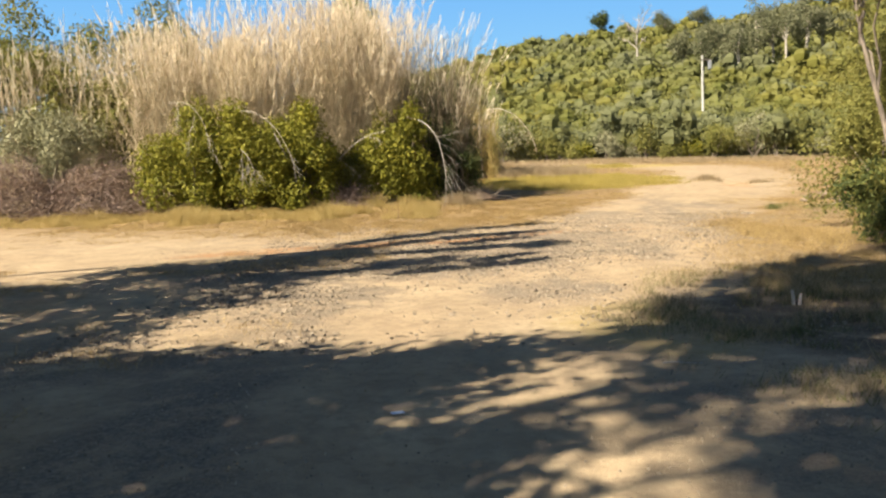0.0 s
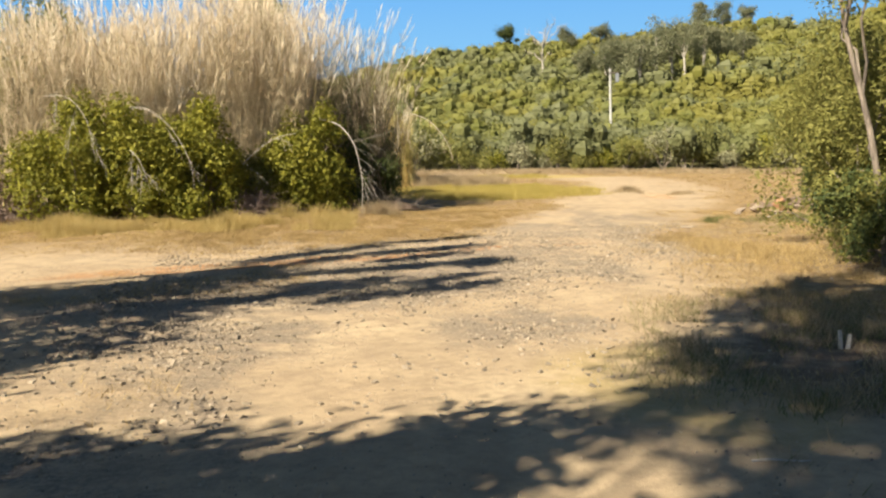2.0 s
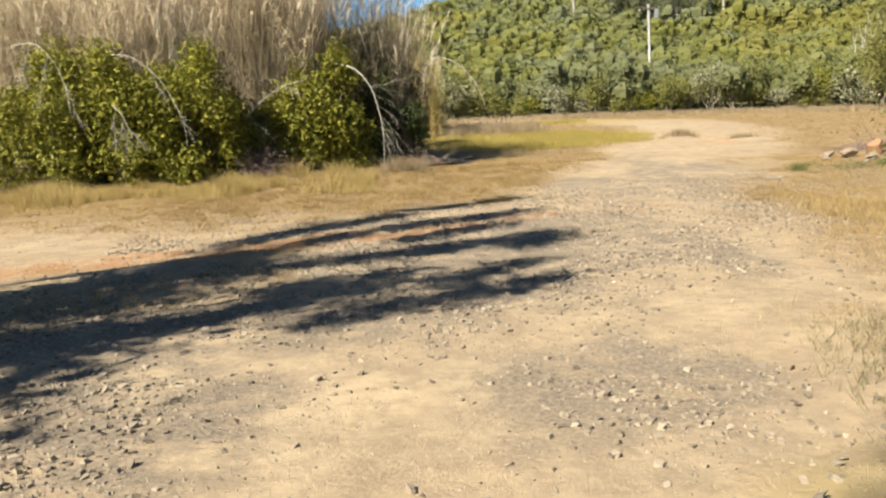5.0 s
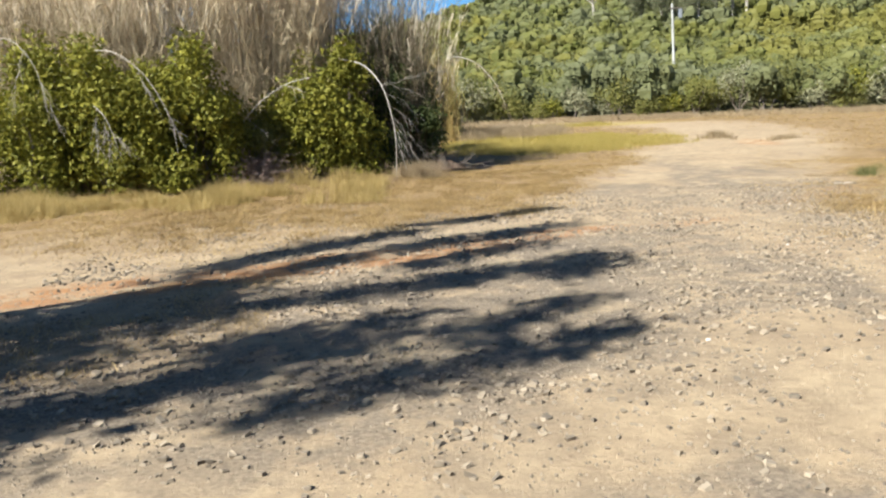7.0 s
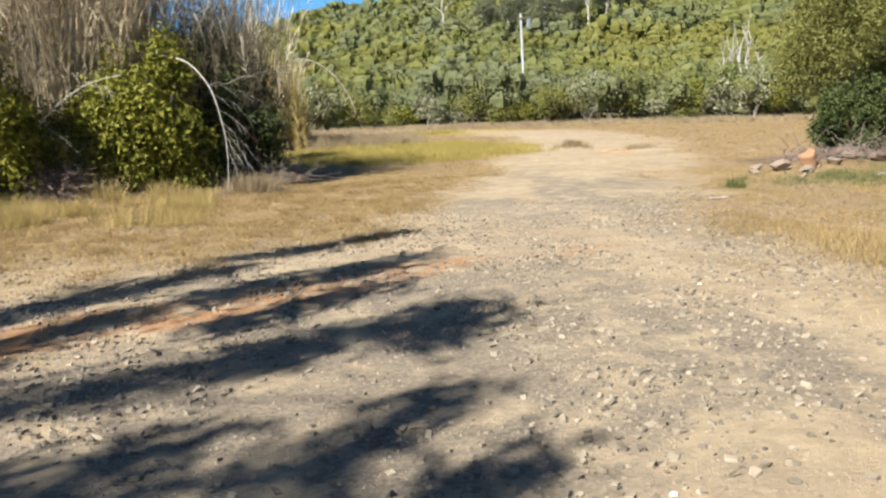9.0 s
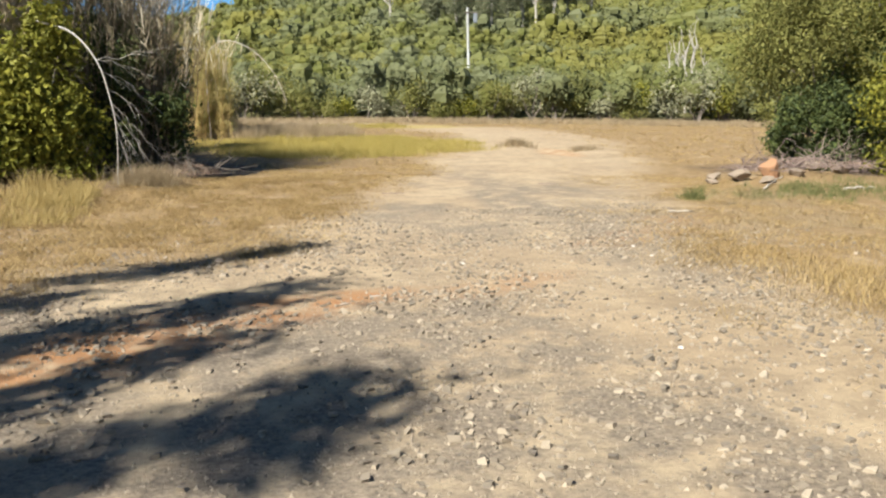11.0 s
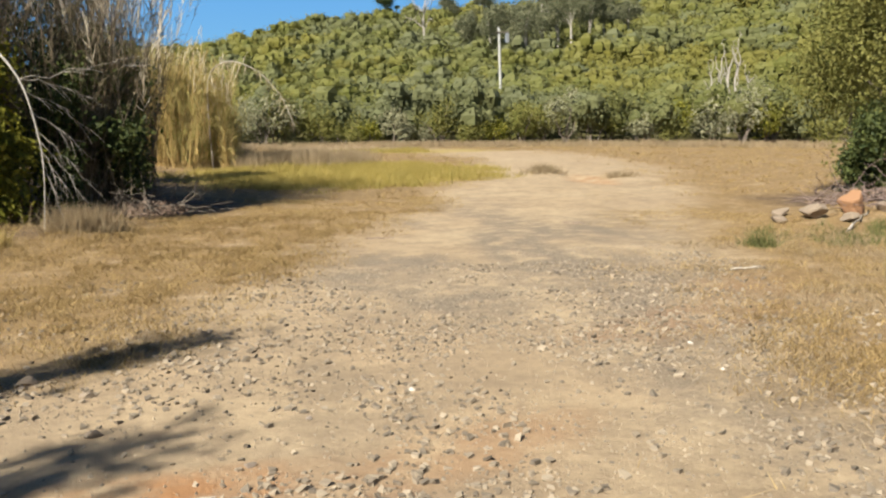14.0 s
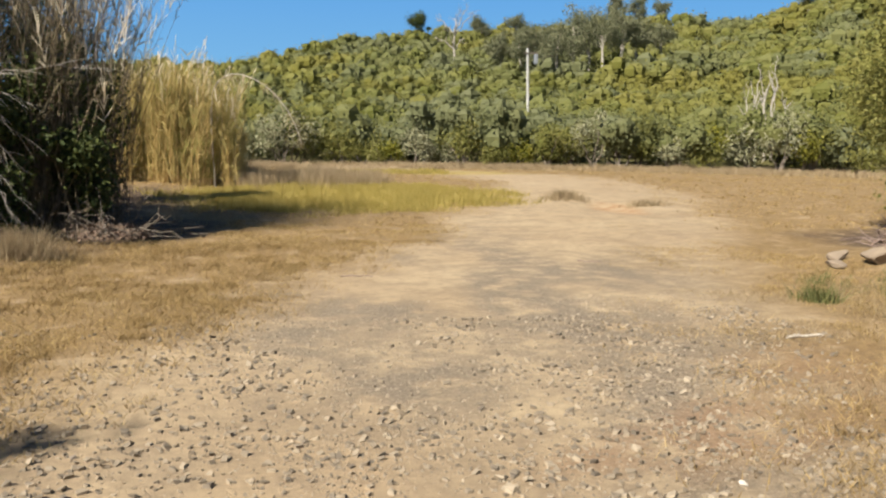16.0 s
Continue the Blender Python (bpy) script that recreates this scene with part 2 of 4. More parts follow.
def ground_height(x, y):
    x, y = np.asarray(x, float), np.asarray(y, float)
    u = np.clip(y - 24, 0, None)
    z = -0.13 + np.where(u > 8, 0.036 * (u - 4), 0.036 * u * u / 16)
    z = np.minimum(z, 1.7 + 0.0 * z) - 0.0
    # the hill ahead
    dx, dy = x - 4, y - 18
    far = np.hypot(dx, dy)
    az = np.degrees(np.arctan2(dx, dy))
    rise = np.interp(az, HILL_AZ, HILL_RISE)
    z = z + rise * (np.clip(far - 62, 0, 268) / 268) ** 1.5 * (1 - 0.8 * step(420, 1400, far))
    z = z + step(80, 160, far) * (1 - step(460, 900, far)) * 6.0 * (fbm(x * 0.02, y * 0.02, 5) - 0.47)
    # small relief
    near = 1 - step(30, 80, far)
    z = z + near * (0.10 * (fbm(x * 0.35, y * 0.35, 11, 3) - 0.44) + 0.04 * (fbm(x * 1.3, y * 1.3, 12, 2) - 0.37))
    z = z + 0.32 * np.exp(-((x - 14.9) / 2.1) ** 2 - ((y - 28.6) / 1.3) ** 2)
    # low bank under the reeds, wheel ruts at the crest of the track
    z = z + 0.18 * step(26.5, 31, y) * (1 - step(0.0, 2.5, x)) * step(-40, -20, x) * (1 - step(50, 60, y))
    z = z + 0.12 * np.exp(-((x - 14.0) / 0.5) ** 2 - ((y - 42.9) / 0.7) ** 2) - 0.14 * np.exp(-((x - 14.6) / 0.7) ** 2 - ((y - 40.4) / 1.8) ** 2)
    return z


def zg(x, y):
    return float(ground_height(x, y))


def track_centre(y):
    return np.interp(y, (-10, 0, 10, 20, 30, 43, 55, 63, 70), (-0.5, -0.3, 0.5, 3.5, 7.8, 14.3, 17.5, 16.5, 10))


def masks(x, y):
    """How much of each ground cover lies at a place."""
    ragged = 2.2 * (fbm(x * 0.45, y * 0.45, 3) - 0.47)
    off = x - track_centre(y)
    left = step(1.4, 3.6, -off + ragged - 2.6 * (1 - step(16, 23, y)))
    right = step(2.6, 5.0, off + ragged - 1.0 * step(26, 40, y))
    grass = np.maximum(left * step(17, 24, y + 0.25 * x + ragged), right * step(5, 9, y))
    grass = np.maximum(grass, 0.4 * step(44, 52, y) * step(3.5, 5, np.abs(off)))
    grass = np.maximum(grass, 0.35 * step(0.52, 0.62, fbm(x * 0.5, y * 0.5, 41)) * step(1.5, 3, np.abs(off)))
    green = np.maximum(blob(x, y, 7.2, 45.5, 6.2, 7.5, -18), 0.8 * blob(x, y, 14.5, 65, 6, 3))
    green = np.maximum(green, 0.7 * blob(x, y, 2.2, 8.0, 1.2, 1.6) * 0.5)
    red = np.maximum.reduce([blob(x, y, -1.6, 17.4, 4.8, 0.75, 22), blob(x, y, 2.0, 19.2, 1.6, 0.5, 15), 0.5 * blob(x, y, 14.7, 40.6, 0.9, 2.6, -10),
                             0.35 * blob(x, y, 7.5, 22.2, 2.2, 0.7, 20), 0.5 * blob(x, y, 9.7, 23.6, 2.4, 0.9, 10), 0.35 * blob(x, y, 4.2, 19.6, 1.2, 0.35, 25)])
    grey = np.maximum(step(0.40, 0.60, fbm(x * 0.55 + 9, y * 0.28, 21)) * (1 - step(2.5, 5.0, np.abs(off + 0.6))), blob(x, y, -0.2, 14.4, 5.0, 2.9, 30))
    grey = np.maximum(grey, 0.8 * blob(x, y, 7.2, 21.8, 1.4, 4.5, -25)) * (1 - step(30, 40, y))
    # litter at reed and bush feet, also painting dark the ground they shade
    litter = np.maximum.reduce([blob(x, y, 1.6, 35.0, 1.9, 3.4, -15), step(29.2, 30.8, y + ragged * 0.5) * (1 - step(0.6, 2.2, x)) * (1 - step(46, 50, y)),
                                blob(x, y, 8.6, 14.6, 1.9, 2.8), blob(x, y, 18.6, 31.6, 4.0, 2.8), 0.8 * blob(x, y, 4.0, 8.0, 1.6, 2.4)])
    wood = step(60, 66, np.hypot(x - 4, y - 18) + 2.5 * ragged)
    return grass, green, red, grey, litter, wood


def mesh_of(name, verts, faces, material, smooth=False, attrs=None):
    """A mesh from arrays: verts (n, 3), faces (m, k)."""
    verts, faces = np.asarray(verts, np.float32), np.asarray(faces, np.int32)
    me = bpy.data.meshes.new(name)
    n, k = faces.shape
    me.vertices.add(len(verts))
    me.vertices.foreach_set("co", verts.ravel())
    me.loops.add(n * k)
    me.loops.foreach_set("vertex_index", faces.ravel())
    me.polygons.add(n)
    me.polygons.foreach_set("loop_start", np.arange(0, n * k, k, dtype=np.int32))
    me.polygons.foreach_set("use_smooth", np.full(n, smooth))
    me.update(calc_edges=True)
    me.materials.append(material)
    for key, values in (attrs or {}).items():
        a = me.attributes.new(key, "FLOAT", "POINT")
        a.data.foreach_set("value", np.asarray(values, np.float32))
    return me


def part(name, mesh, parent, label=""):
    ob = new(name, mesh)
    ob.parent = parent
    return tagged(ob, label)


def thing(name, at, label, category, group="", turn=0.0, kind=""):
    ob = new(name)
    ob.matrix_world = pose(*at, 0, 0, turn)
    return tagged(ob, label, category, group, kind)


def unit(v):
    return v / np.maximum(np.linalg.norm(v, axis=-1, keepdims=True), 1e-9)


def leaves(centres, axes, length, width, fold=0.25, face=None):
    """Pointed leaves, one folded rhombus each. face: the way that their faces roughly turn."""
    n = len(centres)
    a = unit(axes)
    if face is None:
        b = unit(np.cross(a, unit(rng.normal(size=(n, 3)))))
    else:
        a = unit(a - face * (a * face).sum(1, keepdims=True) * 0.9)
        b = unit(np.cross(unit(face), a))
    c = np.cross(a, b)
    ln, wd = np.broadcast_to(length, n)[:, None], np.broadcast_to(width, n)[:, None]
    v = np.empty((n, 4, 3))
    v[:, 0], v[:, 2] = centres - a * ln / 2, centres + a * ln / 2
    v[:, 1], v[:, 3] = centres + b * wd / 2 + c * wd * fold, centres - b * wd / 2 + c * wd * fold
    return v.reshape(-1, 3), np.arange(4 * n).reshape(-1, 4)


def strips(paths, widths, side=None):
    """Flat blades along paths (n, k, 3), widths (n, k)."""
    n, k, _ = paths.shape
    along = paths[:, -1] - paths[:, 0]
    s = unit(np.cross(along, rng.normal(size=(n, 3)))) if side is None else side
    v = np.empty((n, k, 2, 3))
    v[:, :, 0] = paths - s[:, None] * widths[..., None] / 2
    v[:, :, 1] = paths + s[:, None] * widths[..., None] / 2
    idx = np.arange(n)[:, None] * 2 * k + 2 * np.arange(k - 1)[None]
    f = np.stack([idx, idx + 1, idx + 3, idx + 2], -1).reshape(-1, 4)
    return v.reshape(-1, 3), f


def tubes(paths, radii, sides=5):
    """Round stems along paths (n, k, 3) with radii (n, k)."""
    n, k, _ = paths.shape
    d = unit(np.gradient(paths, axis=1))
    ref = np.zeros_like(d)
    ref[..., 0] = 1.0
    ref[np.abs(d[..., 0]) > 0.8] = (0, 1, 0)
    p = unit(np.cross(d, ref))
    q = np.cross(d, p)
    ang = np.arange(sides) * 2 * math.pi / sides
    v = paths[:, :, None] + radii[:, :, None, None] * (p[:, :, None] * np.cos(ang)[None, None, :, None] + q[:, :, None] * np.sin(ang)[None, None, :, None])
    base = (np.arange(n)[:, None, None] * k + np.arange(k - 1)[None, :, None]) * sides
    i, j = np.arange(sides)[None, None], (np.arange(sides)[None, None] + 1) % sides
    f = np.stack([base + i, base + j, base + sides + j, base + sides + i], -1).reshape(-1, 4)
    return v.reshape(-1, 3), f


def bent(starts, ends, sag=0.0, k=5, wobble=0.0):
    """Paths from starts to ends, bowed by sag (upwards when positive)."""
    u = np.linspace(0, 1, k)[None, :, None]
    p = starts[:, None] * (1 - u) + ends[:, None] * u
    length = np.linalg.norm(ends - starts, axis=1)[:, None]
    p[..., 2] += 4 * sag * length * (u * (1 - u))[..., 0]
    if wobble:
        p[:, 1:-1] += rng.normal(size=(len(starts), k - 2, 3)) * wobble * length[..., None]
    return p


def joined(*pieces):
    vs, fs, at = [], [], 0
    for v, f in pieces:
        vs.append(v)
        fs.append(f + at)
        at += len(v)
    return np.concatenate(vs), np.concatenate(fs)


def smooth_path(points, k):
    """A smooth curve through a few points, k samples."""
    p = np.asarray(points, float)
    u = np.linspace(0, len(p) - 1, k)
    i = np.clip(np.floor(u).astype(int), 0, len(p) - 2)
    f = (u - i)[:, None]
    p0, p1, p2, p3 = p[np.clip(i - 1, 0, None)], p[i], p[i + 1], p[np.clip(i + 2, None, len(p) - 1)]
    return 0.5 * (2 * p1 + (p2 - p0) * f + (2 * p0 - 5 * p1 + 4 * p2 - p3) * f ** 2 + (3 * p1 - p0 - 3 * p2 + p3) * f ** 3)


def in_lumps(lumps, n, inner=0.5):
    """Points in the outer shells of balls (x, y, z, r, squash), and their outward way."""
    lumps = np.asarray(lumps, float)
    w = lumps[:, 3] ** 2
    pick = rng.choice(len(lumps), n, p=w / w.sum())
    d = unit(rng.normal(size=(n, 3)))
    r = lumps[pick, 3] * (inner + (1 - inner) * np.sqrt(rng.random(n))) * (0.9 + 0.25 * rng.random(n))
    off = d * r[:, None]
    off[:, 2] *= lumps[pick, 4]
    return lumps[pick, :3] + off, d


def crown_lumps(n, centre, radii, size, squash=0.8, low=-0.8):
    """Lumps strewn over an ellipsoid."""
    out = []
    for _ in range(n):
        d = unit(rng.normal(size=3))
        d[2] = max(d[2], low)
        r = 0.35 + 0.55 * rng.random()
        out.append((*(np.array(centre) + d * np.array(radii) * r), size * (0.65 + 0.6 * rng.random()), squash))
    return out


def leafy(name, at, label, category, lumps, count, leaf, material, stem_material=BARK, group="", stems=7, stem_r=0.035, droop=0.2, inner=0.5, trunk=None, limb_r=0.6):
    """A shrub or tree: stems from its foot into each lump, and a crown of single leaves."""
    ob = thing(name, at, label, category, group)
    p, d = in_lumps(lumps, count, inner)
    p = p + rng.normal(size=p.shape) * leaf * 0.9
    axes = d + rng.normal(size=p.shape) * 0.8
    axes[:, 2] -= droop
    keep = p[:, 2] > 0.03
    ln = leaf * (0.6 + 0.8 * rng.random(keep.sum()))
    v, f = leaves(p[keep], axes[keep], ln, ln * 0.5, 0.2, unit(d + rng.normal(size=d.shape) * 0.55)[keep])
    part("crown", mesh_of("crown", v, f, material), ob)
    picks = np.array([l[:3] for l in lumps])[rng.permutation(len(lumps))[:stems]]
    if trunk is None:
        foot = np.zeros_like(picks)
        foot[:, :2] = picks[:, :2] * 0.12
        foot[:, 2] = -0.05
        path = bent(foot, picks, 0.06, 7, 0.03)
        rad = np.linspace(1, 0.3, 7)[None] * stem_r * (0.7 + 0.6 * rng.random((len(picks), 1)))
        for k in range(len(picks)):
            v, f = tubes(path[k:k + 1], rad[k:k + 1], 6)
            part("stem", mesh_of("stem", v, f, stem_material, True), ob)
    else:
        height, radius, lean = trunk
        tp = smooth_path([(0, 0, -0.1), (lean[0] * 0.3, lean[1] * 0.3, height * 0.35), (lean[0] * 0.8, lean[1] * 0.8, height * 0.7), (lean[0], lean[1], height)], 12)[None]
        tr = np.linspace(radius, radius * 0.25, 12)[None]
        tr[0, 0] *= 1.35
        v, f = tubes(tp, tr, 9)
        part("trunk", mesh_of("trunk", v, f, stem_material, True), ob)
        for q in picks:
            k = int(rng.integers(5, 11))
            start = tp[0, min(k, int(np.searchsorted(tp[0, :, 2], max(q[2] - 0.6, height * 0.3))))]
            path = bent(start[None], q[None], 0.08, 7, 0.03)
            v, f = tubes(path, np.linspace(tr[0, k] * limb_r, 0.012, 7)[None], 6)
            part("limb", mesh_of("limb", v, f, stem_material, True), ob)
    return ob


# ---------------------------------------------------------------- ground


def spread(lo, hi, cell, reach, grow=1.095):
    mid = list(np.arange(lo, hi + 1e-6, cell))
    a, b, s = [lo], [hi], cell
    while b[-1] < hi + reach:
        s *= grow
        b.append(b[-1] + s)
        a.append(a[-1] - s)
    return np.array(a[:0:-1] + mid + b[1:])


gx, gy = spread(-14.0, 18.0, 0.2, 2800), spread(-3.0, 48.0, 0.2, 2800)
GX, GY = np.meshgrid(gx, gy)
GZ = ground_height(GX, GY)
ii = np.arange(len(gx) - 1)[None] + np.arange(len(gy) - 1)[:, None] * len(gx)
quads = np.stack([ii, ii + 1, ii + 1 + len(gx), ii + len(gx)], -1).reshape(-1, 4)
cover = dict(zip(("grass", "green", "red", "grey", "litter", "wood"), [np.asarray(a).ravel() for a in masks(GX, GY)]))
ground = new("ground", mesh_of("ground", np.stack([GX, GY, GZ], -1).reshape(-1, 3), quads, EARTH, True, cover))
tagged(ground, "dusty tan dirt track with gravel, dry turf and a wooded hillside beyond", "ground", kind="structure")


# clear sky low over the ridge, far behind the hill
SKY_BLUE, _nt, _b = nodes_of("clear_sky")
_h = _nt.nodes.new("ShaderNodeSeparateXYZ")
_nt.links.new(_nt.nodes.new("ShaderNodeNewGeometry").outputs["Position"], _h.inputs[0])
_nt.links.new(mixed(_nt, ranged(_nt, _h.outputs["Z"], 200, 700), (0.10, 0.235, 0.37), (0.035, 0.15, 0.36)), _b.inputs["Emission Color"])
_b.inputs["Base Color"].default_value, _b.inputs["Emission Strength"].default_value = (0, 0, 0, 1), 1.0
_b.inputs["Specular IOR Level"].default_value = 0.0
_az = np.radians(np.linspace(-80, 80, 65))
_rim = np.stack([2400 * np.sin(_az), 2400 * np.cos(_az)], -1)
_v = np.concatenate([np.column_stack([_rim, np.full(65, z)]) for z in (-60.0, 900.0)])
_k = np.arange(64)
tagged(new("backdrop", mesh_of("backdrop", _v, np.stack([_k, _k + 1, _k + 66, _k + 65], -1), SKY_BLUE, True)), "clear blue sky above the wooded ridge", "sky", kind="structure")

# ---------------------------------------------------------------- hillside woods


def dome(lumps, k=0.66):
    """Closed four-sided hulls inside lumps (x, y, z, r, squash)."""
    lumps = np.asarray(lumps, float)
    lat, lon = np.radians((-40, 15, 60)), np.arange(4) * math.pi / 2
    ring = np.stack([np.cos(lat)[:, None] * np.cos(lon), np.cos(lat)[:, None] * np.sin(lon), np.broadcast_to(np.sin(lat)[:, None], (3, 4))], -1).reshape(-1, 3)
    ring = ring[None] * (k * lumps[:, 3])[:, None, None] * (0.8 + 0.4 * rng.random((len(lumps), 12, 1)))
    ring[..., 2] *= lumps[:, 4][:, None]
    v = ring + lumps[:, None, :3]
    i = np.arange(4)
    f = np.concatenate([np.stack([i + 4 * j, (i + 1) % 4 + 4 * j, (i + 1) % 4 + 4 * j + 4, i + 4 * j + 4], -1) for j in range(2)] + [np.array([(8, 9, 10, 11)])])
    return v.reshape(-1, 3), (np.arange(len(lumps))[:, None, None] * 12 + f[None]).reshape(-1, 4)


def woods(name, label, spots, count, leaf):
    """Far bushland as stuff: every tree a ragged crown of leaf tufts over close inner foliage. spots: x, y, radius, height, tint."""
    pieces, ts = [], []
    for (x, y, r, hgt, tint), n in zip(spots, count):
        z = zg(x, y)
        lumps = crown_lumps(int(7 + r * 1.5), (x, y, z + hgt * 0.52), (r * 0.9, r * 0.9, hgt * 0.38), r * 0.50, 0.6 + 0.35 * rng.random(), -0.7)
        p, d = in_lumps(lumps, int(n), 0.75)
        p = p + rng.normal(size=p.shape) * leaf * 0.7
        near = d[:, 1] < 0.4   # the side towards the clearing
        p, d = p[near], d[near]
        axes = d + rng.normal(size=p.shape) * 0.7
        s = leaf * (0.45 + 0.8 * rng.random(len(p)))
        piece = leaves(p, axes, s * 1.25, s * 0.8, 0.1, unit(d + rng.normal(size=d.shape) * 0.28 + (-0.1, -0.1, 0.25)))
        hull = dome(lumps)
        pieces += [piece, hull]
        ts.append(np.full(len(piece[0]) + len(hull[0]), tint))
    v, f = joined(*pieces)
    ob = new(name, mesh_of(name, v, f, WOODS_LEAF, False, {"tint": np.concatenate(ts)}))
    return tagged(ob, label, "bushland", kind="stuff")


def hill_spots(r0, r1, space, az0=-10, az1=46):
    out = []
    r = r0
    while r < r1:
        az = az0
        while az < az1:
            rr, aa = r + rng.normal() * space * 0.35, az + math.degrees(space / r) * rng.normal() * 0.3
            out.append((4 + rr * math.sin(radians(aa)), 18 + rr * math.cos(radians(aa))))
            az += math.degrees(space / r)
        r += space * 0.85
    return out


def spots_with(places, rmin, rmax, hmin, hmax, tall=0.0):
    out = []
    for x, y in places:
        t = float(np.clip((fbm(x * 0.035, y * 0.035, 51) - 0.47) * 2.6 + 0.46 + rng.normal() * 0.2, 0, 1))
        r = rmin + (rmax - rmin) * rng.random()
        h = hmin + (hmax - hmin) * rng.random() * (r / rmax + 0.2)
        out.append((x, y, r, h, t))
    return out


lower = spots_with(hill_spots(66, 100, 3.6), 1.5, 3.0, 3.4, 5.6)
woods("lower_bushland", "olive and grey-green bushes crowding the foot of the hill", lower, [900] * len(lower), 0.25)
middle = spots_with(hill_spots(101, 185, 5.3), 2.4, 4.3, 3.8, 7.0)
woods("hill_bushland", "olive and yellow-green trees covering the sunlit hillside", middle, [480] * len(middle), 0.42)
upper = spots_with(hill_spots(186, 348, 7.6), 3.4, 6.0, 5.0, 9.0)
woods("ridge_bushland", "olive trees covering the upper hillside to the ridge", upper, [230] * len(upper), 0.78)

# the row of shrubs along the foot of the hill, each a thing of its own
for k in range(46):
    az = -9 + k * 1.24 + rng.normal() * 0.6
    rr = 63.0 + abs(rng.normal()) * 2.6 - 1.5 * rng.random()
    x, y = 4 + rr * math.sin(radians(az)), 18 + rr * math.cos(radians(az))
    h = 1.4 + 3.4 * rng.random()
    r = 0.7 + 0.38 * h * (0.6 + 0.6 * rng.random())
    look_of = rng.random()
    mat = GREY_LEAF if look_of < 0.42 else OLIVE_LEAF if look_of < 0.85 else GREEN_LEAF
    leafy("shrub", (x, y, zg(x, y)), "grey-green scrubby bush at the edge of the clearing" if mat is GREY_LEAF else "olive green bush at the edge of the clearing", "bush",
          crown_lumps(8, (0, 0, h * 0.55), (r, r, h * 0.44), r * 0.4, 0.9), int(250 + 260 * h), 0.23, mat,
          group="bushes at the foot of the hill", stems=4, stem_r=0.06, inner=0.3)


# ---------------------------------------------------------------- tall trees on the hill


def gum_tree(x, y, height, spread_r, label, material, count=900, bare=0.45, leaf=0.42, bark=GUM_BARK, sink=0.0):
    z = zg(x, y) - sink
    lumps = crown_lumps(16, (0, 0, height * 0.70), (spread_r, spread_r, height * 0.30), spread_r * 0.34, 0.8)
    return leafy("gum_tree", (x, y, z), label, "tree", lumps, count, leaf, material, bark, "gum trees on the hill", stems=7,
                 trunk=(height * 0.75, 0.02 * height + 0.08, (rng.normal() * 0.5, rng.normal() * 0.5)))


def on_hill(az, rr):
    return 4 + rr * math.sin(radians(az)), 18 + rr * math.cos(radians(az))


for az, rr, hgt, sp in ((16.8, 205, 14, 4.6), (18.4, 200, 16, 5.0), (19.6, 215, 16, 5.2), (20.6, 196, 17, 5.0), (21.8, 205, 20, 6.2), (22.9, 215, 20, 6.5), (23.8, 200, 19, 5.4),
                        (25.0, 212, 20, 4.4), (26.0, 220, 17, 5.0), (27.4, 230, 15, 5.0), (24.6, 300, 17, 3.6), (26.0, 320, 15, 4.2), (27.6, 325, 13, 4.0), (15.4, 320, 12, 4.5), (17.8, 325, 13, 4.5), (36.5, 325, 12, 4.5)):
    gum_tree(*on_hill(az, rr), hgt, sp, "tall grey-green gum tree with pale trunk on the hillside", GUM_LEAF, 3200, leaf=0.55)

# dark round pine on the skyline
x, y = on_hill(10.95, 332)
leafy("pine_tree", (x, y, zg(x, y)), "dark green round-topped tree standing on the skyline", "tree",
      crown_lumps(14, (0, 0, 10.2), (4.4, 4.4, 3.2), 1.7, 0.8), 2200, 0.7, DARK_LEAF, stems=5, trunk=(9.5, 0.35, (0.2, 0)))


def bare_tree(name, at, label, category, height, trunk_r, limbs, fan, material, seed_turn=0.0):
    """A leafless tree: trunk, limbs, and twigs on each limb."""
    ob = thing(name, at, label, category)
    tp = smooth_path([(0, 0, -0.2), (0.15, 0, height * 0.3), (-0.1, 0.1, height * 0.55), (0.1, 0, height * 0.72)], 10)[None]
    v, f = tubes(tp, np.linspace(trunk_r, trunk_r * 0.5, 10)[None], 8)
    part("trunk", mesh_of("trunk", v, f, material, True), ob)
    for k in range(limbs):
        a = 2 * math.pi * k / limbs + seed_turn + rng.normal() * 0.25
        s = tp[0, int(rng.integers(5, 10))]
        e = s + np.array([math.cos(a) * fan, math.sin(a) * fan, height * (0.18 + 0.22 * rng.random())])
        path = bent(s[None], e[None], 0.08, 8, 0.04)
        v, f = tubes(path, np.linspace(trunk_r * 0.45, trunk_r * 0.12, 8)[None], 6)
        limb = part("limb", mesh_of("limb", v, f, material, True), ob)
        starts = path[0, rng.integers(3, 8, 14)]
        ends = starts + unit(rng.normal(size=(14, 3)) + np.array([math.cos(a), math.sin(a), 0.35])) * fan * 0.35 * (0.5 + rng.random((14, 1)))
        tw = bent(starts, ends, 0.05, 5, 0.05)
        v, f = tubes(tw, np.linspace(1, 0.3, 5)[None] * np.full((14, 1), trunk_r * 0.11), 4)
        tagged(part("twig_spray", mesh_of("twig_spray", v, f, material, True), limb), kind="stuff")
    return ob


